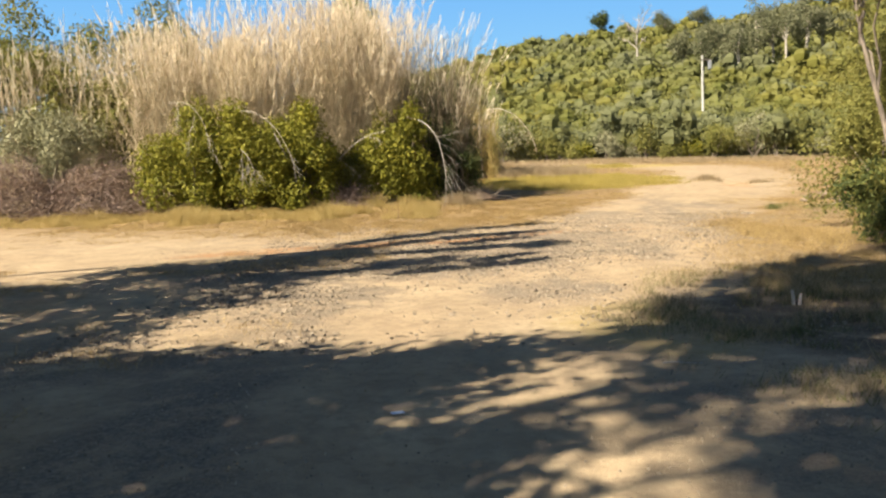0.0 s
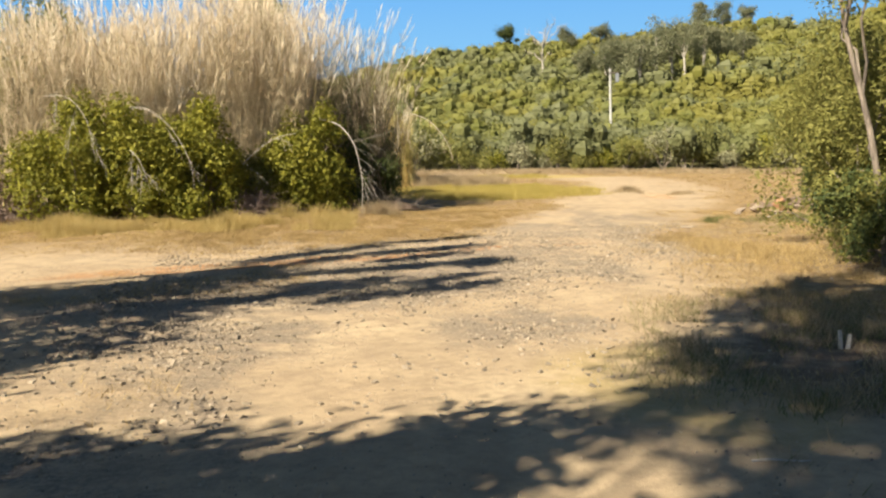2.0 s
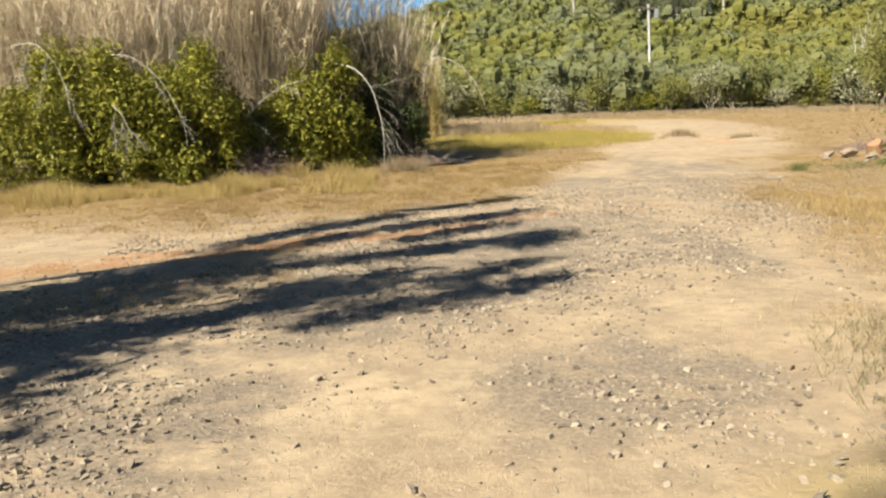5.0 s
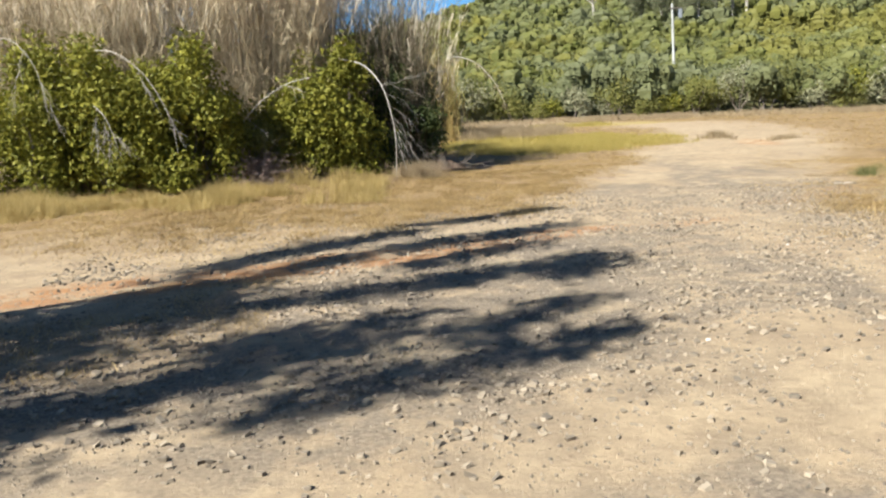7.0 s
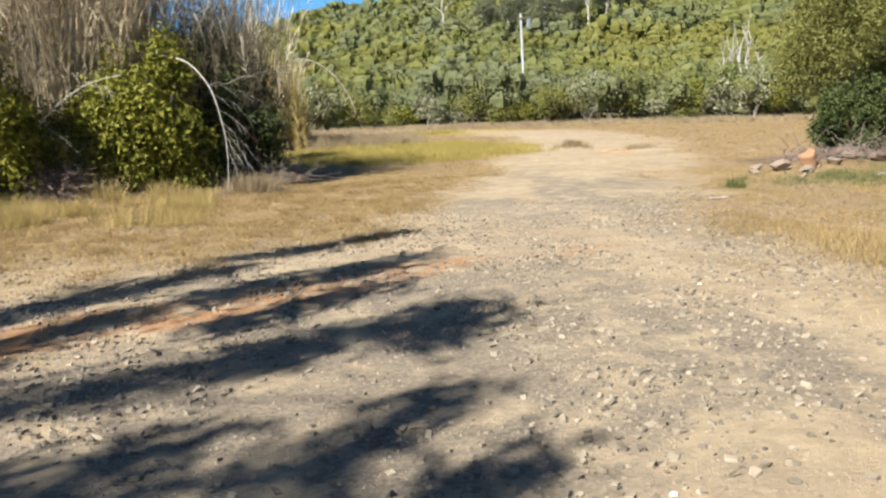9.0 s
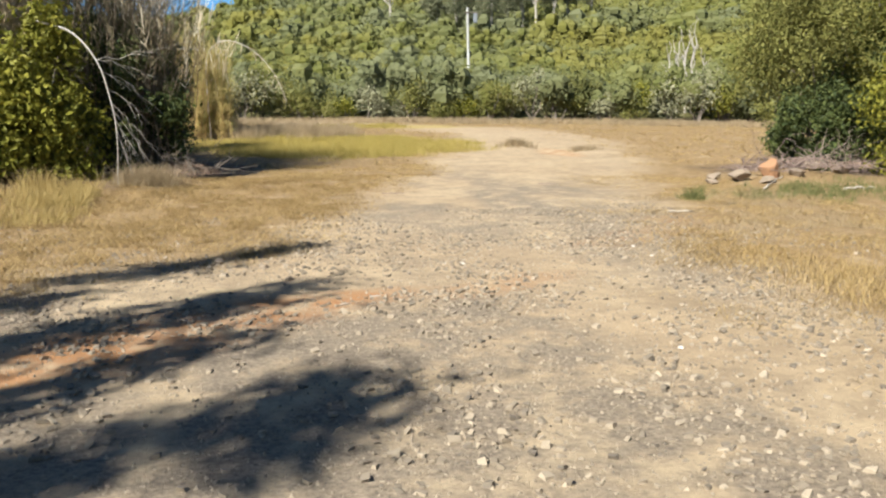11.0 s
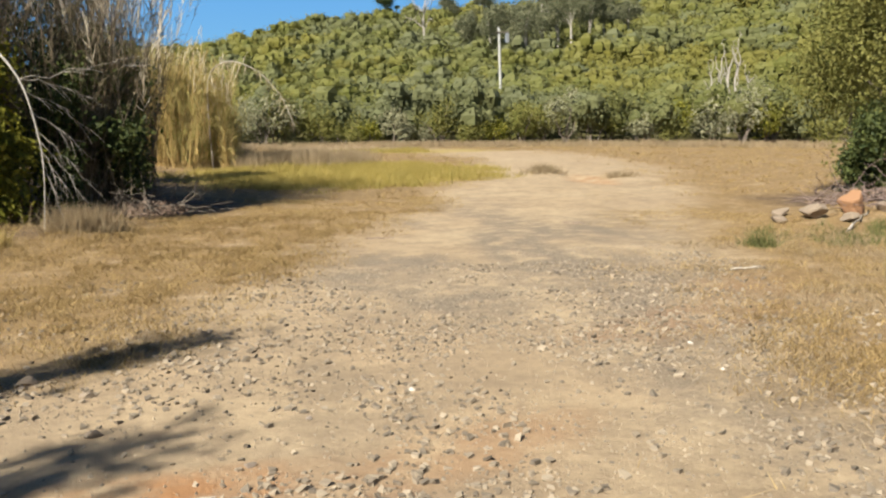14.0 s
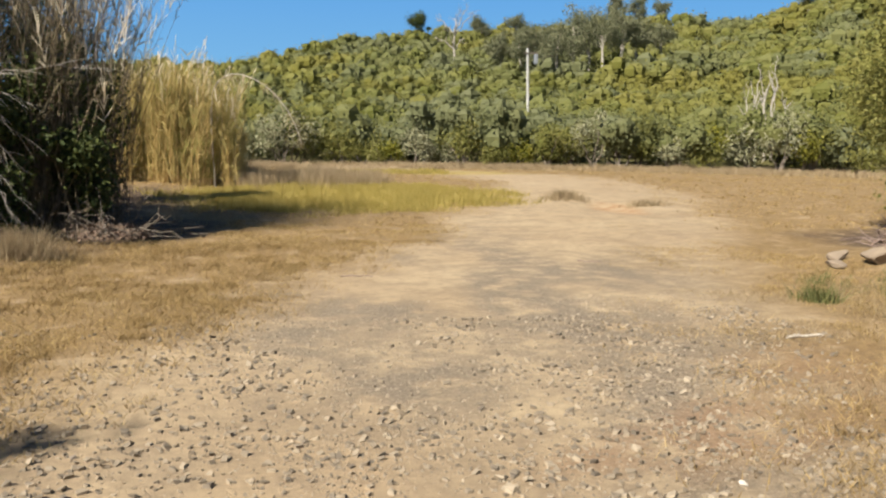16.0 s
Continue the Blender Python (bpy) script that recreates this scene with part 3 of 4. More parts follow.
x, y = on_hill(13.6, 235)
bare_tree("dead_tree", (x, y, zg(x, y) + 0.5), "bleached dead tree with a flat bare crown on the skyline", "tree", 18.5, 0.42, 8, 5.2, GUM_BARK)
for dx, dy, hgt, r in ((0, 0, 8.4, 0.14), (1.0, 0.4, 8.0, 0.13), (-0.8, 0.2, 7.6, 0.11), (1.9, -0.3, 6.6, 0.09), (-1.5, 0.5, 6.4, 0.08)):
    x, y = 46.6 + dx, 80.2 + dy
    bare_tree("dead_sapling", (x, y, zg(x, y)), "bare bleached trunk of a dead sapling among bushes", "tree", hgt, r, 4, 0.5, GREY_WOOD, rng.random())

# power pole rising out of the bush
pole = thing("power_pole", (33.4, 104.6, zg(33.4, 104.6)), "pale weathered power pole with a small transformer box", "power pole")
top = 14.7 - zg(33.4, 104.6)
v, f = tubes(np.array([[(0.25, 0, -0.3), (0.12, 0, top * 0.5), (0, 0, top)]]), np.array([[0.19, 0.16, 0.14]]), 12)
part("post", mesh_of("post", v, f, POLE_PAINT, True), pole)


def box(size, at, bevel=0.02, turn=0.0, tilt=0.0):
    bm = bmesh.new()
    bmesh.ops.create_cube(bm, size=1.0)
    bmesh.ops.transform(bm, matrix=pose(*at, tilt, 0, turn) @ Matrix.Diagonal((*size, 1)), verts=bm.verts)
    bmesh.ops.bevel(bm, geom=bm.edges[:], offset=bevel, segments=2, affect="EDGES")
    return bm


def bm_mesh(name, bm, material, smooth=False):
    me = bpy.data.meshes.new(name)
    bm.to_mesh(me)
    bm.free()
    me.materials.append(material)
    for p in me.polygons:
        p.use_smooth = smooth
    return me


part("crossarm", bm_mesh("crossarm", box((1.5, 0.12, 0.14), (0.35, -0.16, top - 0.55)), BARK), pole, "short timber crossarm")
part("transformer_box", bm_mesh("transformer_box", box((0.4, 0.4, 1.1), (0.95, -0.05, top - 1.15), 0.06), METAL_GREY), pole, "grey metal transformer can")

# ---------------------------------------------------------------- reeds


def reed_bed(name, label, feet, heights, lean, cane, leaf, plume, leaf_n=18, leaf_len=0.6, gap=0.14, thick=0.009, leaf_w=0.019, plume_part=0.7):
    """A stand of canes as stuff: canes, dry leaves along them, feathery heads."""
    n = len(feet)
    ob = new(name)
    ob.location = (float(feet[:, 0].mean()), float(feet[:, 1].mean()), zg(feet[:, 0].mean(), feet[:, 1].mean()))
    tagged(ob, label, "reeds", kind="stuff")
    base = np.column_stack([feet, ground_height(feet[:, 0], feet[:, 1]) - 0.05]) - np.array(ob.location)
    tip = base + lean * heights[:, None]
    tip[:, 2] = base[:, 2] + heights
    path = bent(base, tip, 0.0, 6, 0.006)
    bow = rng.normal(size=(n, 2)) * 0.08
    u = np.linspace(0, 1, 6)
    path[:, :, :2] += bow[:, None] * heights[:, None, None] * (u ** 2)[None, :, None]
    rad = np.linspace(1, 0.35, 6)[None] * (thick * (0.7 + 0.6 * rng.random((n, 1))))
    v, f = tubes(path, rad, 3)
    part("canes", mesh_of("canes", v, f, cane, True), ob)
    # leaves
    who = np.repeat(np.arange(n), leaf_n)
    uu = gap + (1.0 - gap) * rng.random(len(who))
    i = np.minimum((uu * 5).astype(int), 4)
    fr = (uu * 5 - i)[:, None]
    s = path[who, i] * (1 - fr) + path[who, i + 1] * fr
    a = rng.random(len(who)) * 2 * math.pi
    ln = leaf_len * (0.5 + rng.random(len(who)))
    out = np.column_stack([np.cos(a) * 0.42, np.sin(a) * 0.42, 0.95 - 1.0 * rng.random(len(who))]) * ln[:, None]
    blade = bent(s, s + out, 0.10, 3)
    wd = np.array([0.7, 1.0, 0.1])[None] * leaf_w * (0.6 + 0.8 * rng.random((len(who), 1)))
    v, f = strips(blade, wd)
    part("dry_leaves", mesh_of("dry_leaves", v, f, leaf), ob)
    # plumes
    has = np.where(rng.random(n) < plume_part)[0]
    who = np.repeat(has, 18)
    k = rng.random(len(who))
    way = unit(path[:, 5] - path[:, 4])
    s = path[who, 5] + way[who] * ((k - 0.35) * 0.85)[:, None]
    e = s + way[who] * 0.24 + rng.normal(size=(len(who), 3)) * 0.09 * (1.15 - k)[:, None]
    blade = bent(s, e, 0.0, 2)
    v, f = strips(blade, np.array([0.9, 0.5])[None] * np.full((len(who), 1), 0.015))
    part("plumes", mesh_of("plumes", v, f, plume), ob)
    return ob


def reed_feet(n, x0, x1, y0, y1, clump=0.17):
    """Feet gathered in clumps."""
    c = max(4, n // 18)
    cx, cy = x0 + (x1 - x0) * rng.random(c), y0 + (y1 - y0) * rng.random(c) ** 1.4
    k = rng.integers(0, c, n)
    return np.column_stack([cx[k], cy[k]]) + rng.normal(size=(n, 2)) * clump


def leaning(feet, dx=0.0, dy=-0.03, s=0.07, sway=0.55):
    """Leans of single canes about the sway that a clump shares."""
    n = len(feet)
    wx, wy = fbm(feet[:, 0] * 1.1, feet[:, 1] * 1.1, 63) - 0.47, fbm(feet[:, 0] * 1.1, feet[:, 1] * 1.1, 64) - 0.47
    return np.column_stack([dx + sway * wx + rng.normal(size=n) * s, dy + sway * 0.6 * wy + rng.normal(size=n) * s, np.zeros(n)])


def clump_height(feet, amount, seed=65):
    return amount * (fbm(feet[:, 0] * 0.9, feet[:, 1] * 0.9, seed, 3) - 0.45)


# the long bed behind the green shrubs, in lengths
ft = reed_feet(1700, -11.5, -5.5, 31.0, 36.8)
hh = 4.3 + 2.8 * rng.random(1700) + clump_height(ft, 4.0)
reed_bed("reed_bed", "tall dry tan giant reeds with feathery plumes", ft, hh, leaning(ft), CANE, CANE_LEAF, PLUME)
ft = reed_feet(1350, -5.6, -2.0, 32.2, 37.6)
hh = 5.2 + 2.8 * rng.random(1350) + clump_height(ft, 3.6)
reed_bed("reed_bed", "tall dry tan giant reeds with feathery plumes", ft, hh, leaning(ft, 0.02), CANE, CANE_LEAF, PLUME)
ft = reed_feet(650, -17.0, -11.3, 32.5, 38)
reed_bed("reed_bed", "dry brown reeds thinning out beside dark trees", ft, 3.6 + 2.8 * rng.random(650) + clump_height(ft, 3.0), leaning(ft), CANE, CANE_LEAF, PLUME)
# end of the stand: its shade is put into darker cane and leaf colours
ft = reed_feet(620, -2.2, 1.2, 33.0, 38.2)
hh = (4.4 + 2.6 * rng.random(620) + clump_height(ft, 2.5)) * (1 - 0.38 * step(-0.8, 1.4, ft[:, 0]))
reed_bed("reed_bed", "grey-brown reeds, darkened for shade, spilling outwards at the end of the stand", ft, hh, leaning(ft, 0.09, -0.01, 0.11), SHADE_CANE, SHADE_CANE_LEAF, PLUME, 13, 0.42, plume_part=0.3)
# golden stand further on
ft = reed_feet(1400, -2.4, 3.5, 50.0, 55.5)
rim = np.abs((ft[:, 0] - 0.8) / 3.0)
hh = (3.1 + 1.7 * rng.random(1400) + clump_height(ft, 1.6)) * (1 - 0.42 * step(0.3, 1.05, rim))
reed_bed("reed_bed", "golden sunlit stand of giant reeds at the bend", ft, hh, leaning(ft, 0.03, 0.0, 0.09, 0.6), GOLD_CANE, GOLD_LEAF, PLUME, 20, 0.6, 0.06, 0.011, 0.026, 0.12)

# single reed arching out of the golden stand
reed = thing("arching_reed", (2.6, 50.4, zg(2.6, 50.4)), "single long pale reed arching over to the ground", "reed")
rp = smooth_path([(0, 0, 0), (-0.1, 0, 2.4), (0.05, -0.1, 3.8), (0.8, -0.2, 4.3), (1.9, -0.3, 3.9), (2.8, -0.3, 2.9), (3.3, -0.3, 1.7)], 26)
v, f = tubes(rp[None], np.linspace(0.035, 0.012, 26)[None], 5)
part("cane", mesh_of("cane", v, f, PALE_BARK, True), reed)
who = rng.integers(7, 26, 110)
s = rp[who]
e = s + np.column_stack([rng.normal(size=110) * 0.25, rng.normal(size=110) * 0.15, -0.15 - 0.45 * rng.random(110)])
v, f = strips(bent(s, e, 0.08, 3), np.array([0.6, 1.0, 0.2])[None] * np.full((110, 1), 0.022))
part("leaves", mesh_of("leaves", v, f, CANE_LEAF), reed)

# ---------------------------------------------------------------- trees behind the reeds
for x, y, hgt, r, mat, label in ((-22.0, 36.5, 8.5, 3.2, DARK_LEAF, "dark green leafy tree behind the dry brush"), (-17.0, 41.0, 9.0, 3.0, OLIVE_LEAF, "olive green tree rising behind the reeds"),
                                 (-12.0, 43.5, 9.2, 2.8, OLIVE_LEAF, "olive green tree rising behind the reeds"), (-3.7, 39.0, 10.2, 1.3, OLIVE_LEAF, "slender olive tree poking above the reeds"), (-12.8, 33.4, 6.2, 1.6, OLIVE_LEAF, "olive sapling standing among dry reeds"),
                                 (-15.8, 34.2, 7.0, 2.0, OLIVE_LEAF, "olive sapling standing among dry reeds"), (-9.6, 38.6, 9.0, 1.6, OLIVE_LEAF, "slender olive tree poking above the reeds"),
                                 (-24.5, 44.0, 10.5, 3.6, OLIVE_LEAF, "olive green tree behind dark foliage"), (-20.5, 40.0, 10.2, 3.2, OLIVE_LEAF, "olive green tree rising behind the reeds"),
                                 (-14.6, 42.0, 10.4, 2.8, OLIVE_LEAF, "olive green tree rising behind the reeds"), (-19.0, 34.0, 7.6, 2.2, DARK_LEAF, "dark green leafy tree behind the dry brush")):
    leafy("tree", (x, y, zg(x, y)), label, "tree", crown_lumps(15, (0, 0, hgt * 0.6), (r, r, hgt * 0.38), r * 0.36, 0.9), 6000, 0.2, mat,
          group="trees behind the reeds", stems=7, trunk=(hgt * 0.75, 0.14, (0.3, 0.1)))
leafy("shrub", (-15.2, 31.8, zg(-15.2, 31.8)), "grey-green shrub above a heap of dead brush", "bush",
      crown_lumps(9, (0, 0, 2.6), (2.4, 1.4, 1.2), 0.75, 0.8), 4500, 0.15, GREY_LEAF, group="shrubs by the reeds")

# ---------------------------------------------------------------- green shrubs before the reeds


def ragged_lumps(n, rx, ry, hgt, size, low=0.12):
    """Leaf clumps of an untrimmed bush: upright sprays of uneven height with gaps between them."""
    out, off = [], rng.random() * 40
    for _ in range(n):
        a, r = rng.random() * 2 * math.pi, math.sqrt(rng.random())
        x, y = rx * r * math.cos(a), ry * r * math.sin(a)
        top = hgt * (1.08 - 0.42 * r * r) * (0.62 + 0.8 * float(fbm(x * 1.5 + off, y * 1.5, 23, 2)))
        out.append((x, y, low + (top - low) * rng.random() ** 0.65, size * (0.5 + 0.8 * rng.random()), 1.0 + 0.7 * rng.random()))
    return out


def shrub_set(name, x, y, rx, ry, hgt, lumps, count, label, material=GREEN_LEAF, leaf=0.13, group="green shrubs before the reeds", low=0.12):
    ls = ragged_lumps(int(lumps * 3.0), rx, ry, hgt, min(rx, hgt * 0.5) * 0.25, low)
    return leafy(name, (x, y, zg(x, y)), label, "bush", ls, count, leaf, material, group=group, stems=9, stem_r=0.03, inner=0.3)


shrub_set("green_shrub", -9.0, 29.9, 1.9, 1.1, 3.6, 20, 13000, "leafy yellow-green shrub before dry reeds", leaf=0.14)
shrub_set("green_shrub", -7.0, 29.7, 1.8, 1.1, 3.8, 20, 16000, "tall leafy yellow-green shrub tangled with dead stems", leaf=0.14)
shrub_set("green_shrub", -5.2, 29.9, 1.5, 1.0, 3.7, 17, 14000, "leafy yellow-green shrub tangled with dead stems", leaf=0.14)
shrub_set("green_shrub", -1.95, 31.8, 1.7, 1.0, 3.2, 24, 20000, "rounded leafy yellow-green shrub beside a fallen limb", leaf=0.14)
shrub_set("low_shrub", -3.6, 31.2, 0.9, 0.7, 2.2, 9, 3500, "low sparse shrub of brownish twigs and few leaves", OLIVE_LEAF, 0.10)


# dark olive undershrubs; their leaf colour also carries shade at the reeds
shrub_set("shade_toned_shrub", 0.35, 33.4, 1.1, 0.9, 3.2, 14, 9000, "dark olive shrub, leaves toned for shade, at the end of the reeds", DARK_LEAF, 0.11)
shrub_set("shade_toned_shrub", -0.4, 34.6, 1.7, 1.3, 4.4, 18, 12000, "dark olive shrub, leaves toned for shade, at the end of the reeds", DARK_LEAF, 0.12)


def fallen_limb(label, main, radius, side_from, side_to, twig_n=26, twig_len=0.6, mat=GREY_WOOD, group="dead branches at the reeds"):
    """A bleached dead branch: main stem, side branches, fine twigs. Places in the world."""
    foot = np.array(main[-1])
    ob = thing("dead_branch", tuple(float(c) for c in foot), label, "branch", group)
    m = smooth_path(np.array(main) - foot, 24)
    v, f = tubes(m[None], np.linspace(radius, radius * 0.35, 24)[None], 7)
    part("stem", mesh_of("stem", v, f, mat, True), ob)
    for s, e in zip(side_from, side_to):
        st = m[int(s * 23)]
        path = bent(st[None], (np.array(e) - foot)[None], 0.035, 10, 0.02)
        v, f = tubes(path, np.linspace(radius * 0.34, radius * 0.12, 10)[None], 5)
        br = part("side_branch", mesh_of("side_branch", v, f, mat, True), ob)
        who = rng.integers(2, 10, twig_n)
        a = path[0, who]
        b = a + (path[0, 9] - path[0, 2]) * (0.15 + 0.2 * rng.random((twig_n, 1))) + rng.normal(size=(twig_n, 3)) * twig_len * 0.22 - np.array([0, 0, 0.12])
        v, f = tubes(bent(a, b, 0.05, 4), np.linspace(1, 0.4, 4)[None] * np.full((twig_n, 1), 0.005), 3)
        tagged(part("twig_spray", mesh_of("twig_spray", v, f, mat, True), br), kind="stuff")
    return ob


fallen_limb("bleached dead limb with fanned twigs leaning to the ground", [(-1.3, 31.6, 3.45), (-0.6, 31.1, 3.2), (-0.12, 30.8, 2.6), (0.1, 30.7, 1.8), (0.18, 30.6, 1.1), (0.14, 30.5, 0.12)], 0.024,
            (0.42, 0.42, 0.45, 0.55, 0.62, 0.66, 0.7, 0.75),
            ((1.6, 31.6, 2.95), (1.0, 31.5, 2.35), (0.85, 31.4, 1.8), (0.9, 31.1, 1.3), (0.8, 30.9, 0.9), (0.75, 30.9, 0.6), (0.5, 30.7, 0.7), (0.4, 30.6, 0.45)), 9, 0.35)
fallen_limb("pale dead limb arching over a green shrub", [(-4.3, 30.4, 1.2), (-3.6, 30.6, 2.1), (-2.8, 30.7, 2.7), (-2.0, 30.5, 2.9)], 0.022, (0.3, 0.7), ((-3.0, 30.2, 1.2), (-2.2, 30.1, 2.5)), 10, 0.4)
fallen_limb("pale dead stem drooping over a green shrub", [(-7.2, 29.4, 3.7), (-6.3, 28.4, 3.5), (-5.6, 28.2, 2.9), (-5.1, 28.1, 1.9), (-5.0, 28.1, 1.1)], 0.014, (0.4, 0.7), ((-5.4, 28.0, 2.3), (-4.9, 28.0, 1.5)), 14, 0.4)
fallen_limb("pale dead stem with hanging grey leaves", [(-9.6, 29.2, 4.0), (-8.7, 28.5, 3.9), (-8.1, 28.2, 3.2), (-7.9, 28.1, 2.2)], 0.014, (0.2, 0.5, 0.7), ((-9.0, 28.2, 3.0), (-8.6, 28.1, 2.6), (-7.7, 28.0, 2.0)), 22, 0.5)
fallen_limb("grey tuft of dead twigs hanging in a shrub", [(-6.9, 28.3, 2.3), (-6.6, 28.1, 2.0), (-6.4, 28.0, 1.5), (-6.3, 28.0, 1.1)], 0.012, (0.1, 0.3, 0.6), ((-6.8, 28.0, 1.4), (-6.5, 28.0, 1.2), (-6.1, 28.0, 1.2)), 26, 0.5)


def brush_heap(name, x, y, rx, ry, hgt, n, label, mat=TWIG, leaf_mat=BROWN_LEAF, leaf_n=5000, leaf=0.09):
    """A tangled heap of dead twigs and leaves."""
    ob = thing(name, (x, y, zg(x, y)), label, "brush heap")
    a, r = rng.random(n) * 2 * math.pi, np.sqrt(rng.random(n))
    px, py = np.cos(a) * r * rx, np.sin(a) * r * ry
    pz = hgt * (1 - r ** 2) * rng.random(n) ** 0.7
    s = np.column_stack([px, py, pz])
    e = s + unit(rng.normal(size=(n, 3)) * (1, 1, 0.5)) * (0.4 + 0.8 * rng.random((n, 1)))
    e[:, 2] = np.maximum(e[:, 2], 0.02)
    v, f = tubes(bent(s, e, 0.06, 5, 0.05), np.linspace(1, 0.3, 5)[None] * (0.006 + 0.010 * rng.random((n, 1))), 4)
    tagged(part("twig_tangle", mesh_of("twig_tangle", v, f, mat, True), ob), kind="stuff")
    a, r = rng.random(leaf_n) * 2 * math.pi, np.sqrt(rng.random(leaf_n))
    c = np.column_stack([np.cos(a) * r * rx, np.sin(a) * r * ry, (hgt * (1 - r ** 2) * (0.7 + 0.35 * fbm(np.cos(a) * r * rx * 2 + 5, np.sin(a) * r * ry * 2, 71))) * (0.55 + 0.45 * rng.random(leaf_n)) + 0.03])
    v, f = leaves(c, rng.normal(size=(leaf_n, 3)), leaf * (0.6 + rng.random(leaf_n)), leaf * 0.5)
    tagged(part("leaf_litter", mesh_of("leaf_litter", v, f, leaf_mat), ob), kind="stuff")
    return ob


brush_heap("brush_heap", -12.6, 30.2, 2.6, 1.6, 2.1, 700, "heap of dead brown brush before the reeds", leaf_n=9000)
brush_heap("brush_heap", -15.8, 29.6, 2.4, 1.6, 2.3, 700, "heap of dead brown brush before the reeds", leaf_n=9000)
brush_heap("brush_heap", 1.3, 33.6, 1.0, 1.2, 0.4, 140, "low heap of dead twigs under the shaded reeds", BARK, leaf_n=1800, leaf=0.07)
brush_heap("brush_heap", -3.6, 30.2, 0.8, 0.5, 0.8, 260, "small heap of dead brown twigs between shrubs", leaf_n=1600, leaf=0.07)

# ---------------------------------------------------------------- bushes beside the track, to the east
shrub_set("roadside_bush", 8.9, 15.1, 1.5, 1.7, 4.6, 20, 26000, "dense olive green bush beside the track", OLIVE_LEAF, 0.085, "bushes beside the track")
shrub_set("roadside_bush", 10.6, 18.4, 2.0, 1.9, 4.8, 17, 18000, "tall olive green bush beside the track", OLIVE_LEAF, 0.09, "bushes beside the track")
shrub_set("roadside_bush", 9.9, 13.6, 1.9, 1.7, 4.2, 15, 12000, "tall olive green bush beside the track", OLIVE_LEAF, 0.09, "bushes beside the track")
# added low shrub: dark leaf colour stands in for shade under the bush
shrub_set("shade_toned_shrub", 8.5, 14.3, 1.2, 1.2, 1.8, 14, 10000, "shrub with leaves darkened for shade under a roadside bush", DARK_LEAF, 0.08, "bushes beside the track")
# sapling leaning up out of the bush
leafy("sapling", (8.2, 14.4, zg(8.2, 14.4)), "thin leaning sapling with sparse foliage in a bush", "tree",
      crown_lumps(10, (-0.9, 0.2, 5.0), (1.5, 1.3, 1.1), 0.5, 0.8), 2600, 0.09, OLIVE_LEAF, stems=8, droop=0.5, trunk=(5.6, 0.065, (-1.0, 0.2)))
# added shrubs: the thicket's shaded hollow is put into their dark leaves
shrub_set("shade_toned_shrub", 20.6, 31.0, 2.2, 1.5, 4.8, 18, 16000, "shrub with leaves darkened for shade inside the thicket", DARK_LEAF, 0.15, "bushes beside the track")
shrub_set("shade_toned_shrub", 18.4, 30.9, 1.9, 1.0, 2.3, 18, 18000, "shrub with leaves darkened for shade at the foot of the thicket", DARK_LEAF, 0.12, "bushes beside the track")
# further along: shrub over a dead thicket
shrub_set("roadside_bush", 18.8, 31.7, 2.5, 1.9, 6.2, 30, 40000, "large olive bush overhanging the clearing in sun", OLIVE_LEAF, 0.10, "bushes beside the track", 1.9)
shrub_set("roadside_bush", 20.2, 29.8, 2.2, 1.8, 6.0, 22, 17000, "tall dark green bush with bright leaf tips", GREEN_LEAF, 0.13, "bushes beside the track")
shrub_set("roadside_bush", 23.0, 35.5, 2.6, 2.0, 5.5, 14, 6000, "olive bush at the edge of the clearing", OLIVE_LEAF, 0.15, "bushes beside the track")
brush_heap("brush_heap", 19.9, 31.0, 1.4, 1.1, 3.0, 1300, "tangle of purple-brown dead twigs beside a bush", leaf_n=500, leaf=0.07)
brush_heap("brush_heap", 15.4, 28.6, 1.8, 0.9, 0.3, 150, "scattered dead sticks round broken rocks", leaf_n=500, leaf=0.06)


def rock(x, y, size, material, label, category="rock", name="rock", squash=0.7, lift=0.3, group="", z=None):
    bm = bmesh.new()
    bmesh.ops.create_icosphere(bm, subdivisions=3 if size > 0.12 else 2, radius=0.5)
    off = Vector((rng.random() * 50, rng.random() * 50, rng.random() * 50))
    cuts = [(Vector(unit(rng.normal(size=3))), 0.20 + 0.14 * rng.random()) for _ in range(9)]
    for vert in bm.verts:
        c = vert.co.copy()
        for nrm, dist in cuts:
            over = c.dot(nrm) - dist
            if over > 0:
                c -= nrm * over * 0.9
        c *= 1 + 0.16 * noise.noise(c * 4 + off)
        vert.co = c
    sx, sy = 0.85 + 0.5 * rng.random(), 0.8 + 0.3 * rng.random()
    bmesh.ops.transform(bm, matrix=Matrix.Diagonal((size * sx, size * sy, size * squash, 1)), verts=bm.verts)
    ob = new(name, bm_mesh(name, bm, material))
    ob.matrix_world = pose(x, y, (zg(x, y) if z is None else z) + size * squash * lift, rng.normal() * 8, rng.normal() * 8, rng.random() * 360)
    return tagged(ob, label, category, group)


# broken rocks by the thicket
rock(13.95, 28.0, 0.62, ORANGE_STONE, "broken orange sandstone rock in dry grass", squash=0.85, lift=0.4)
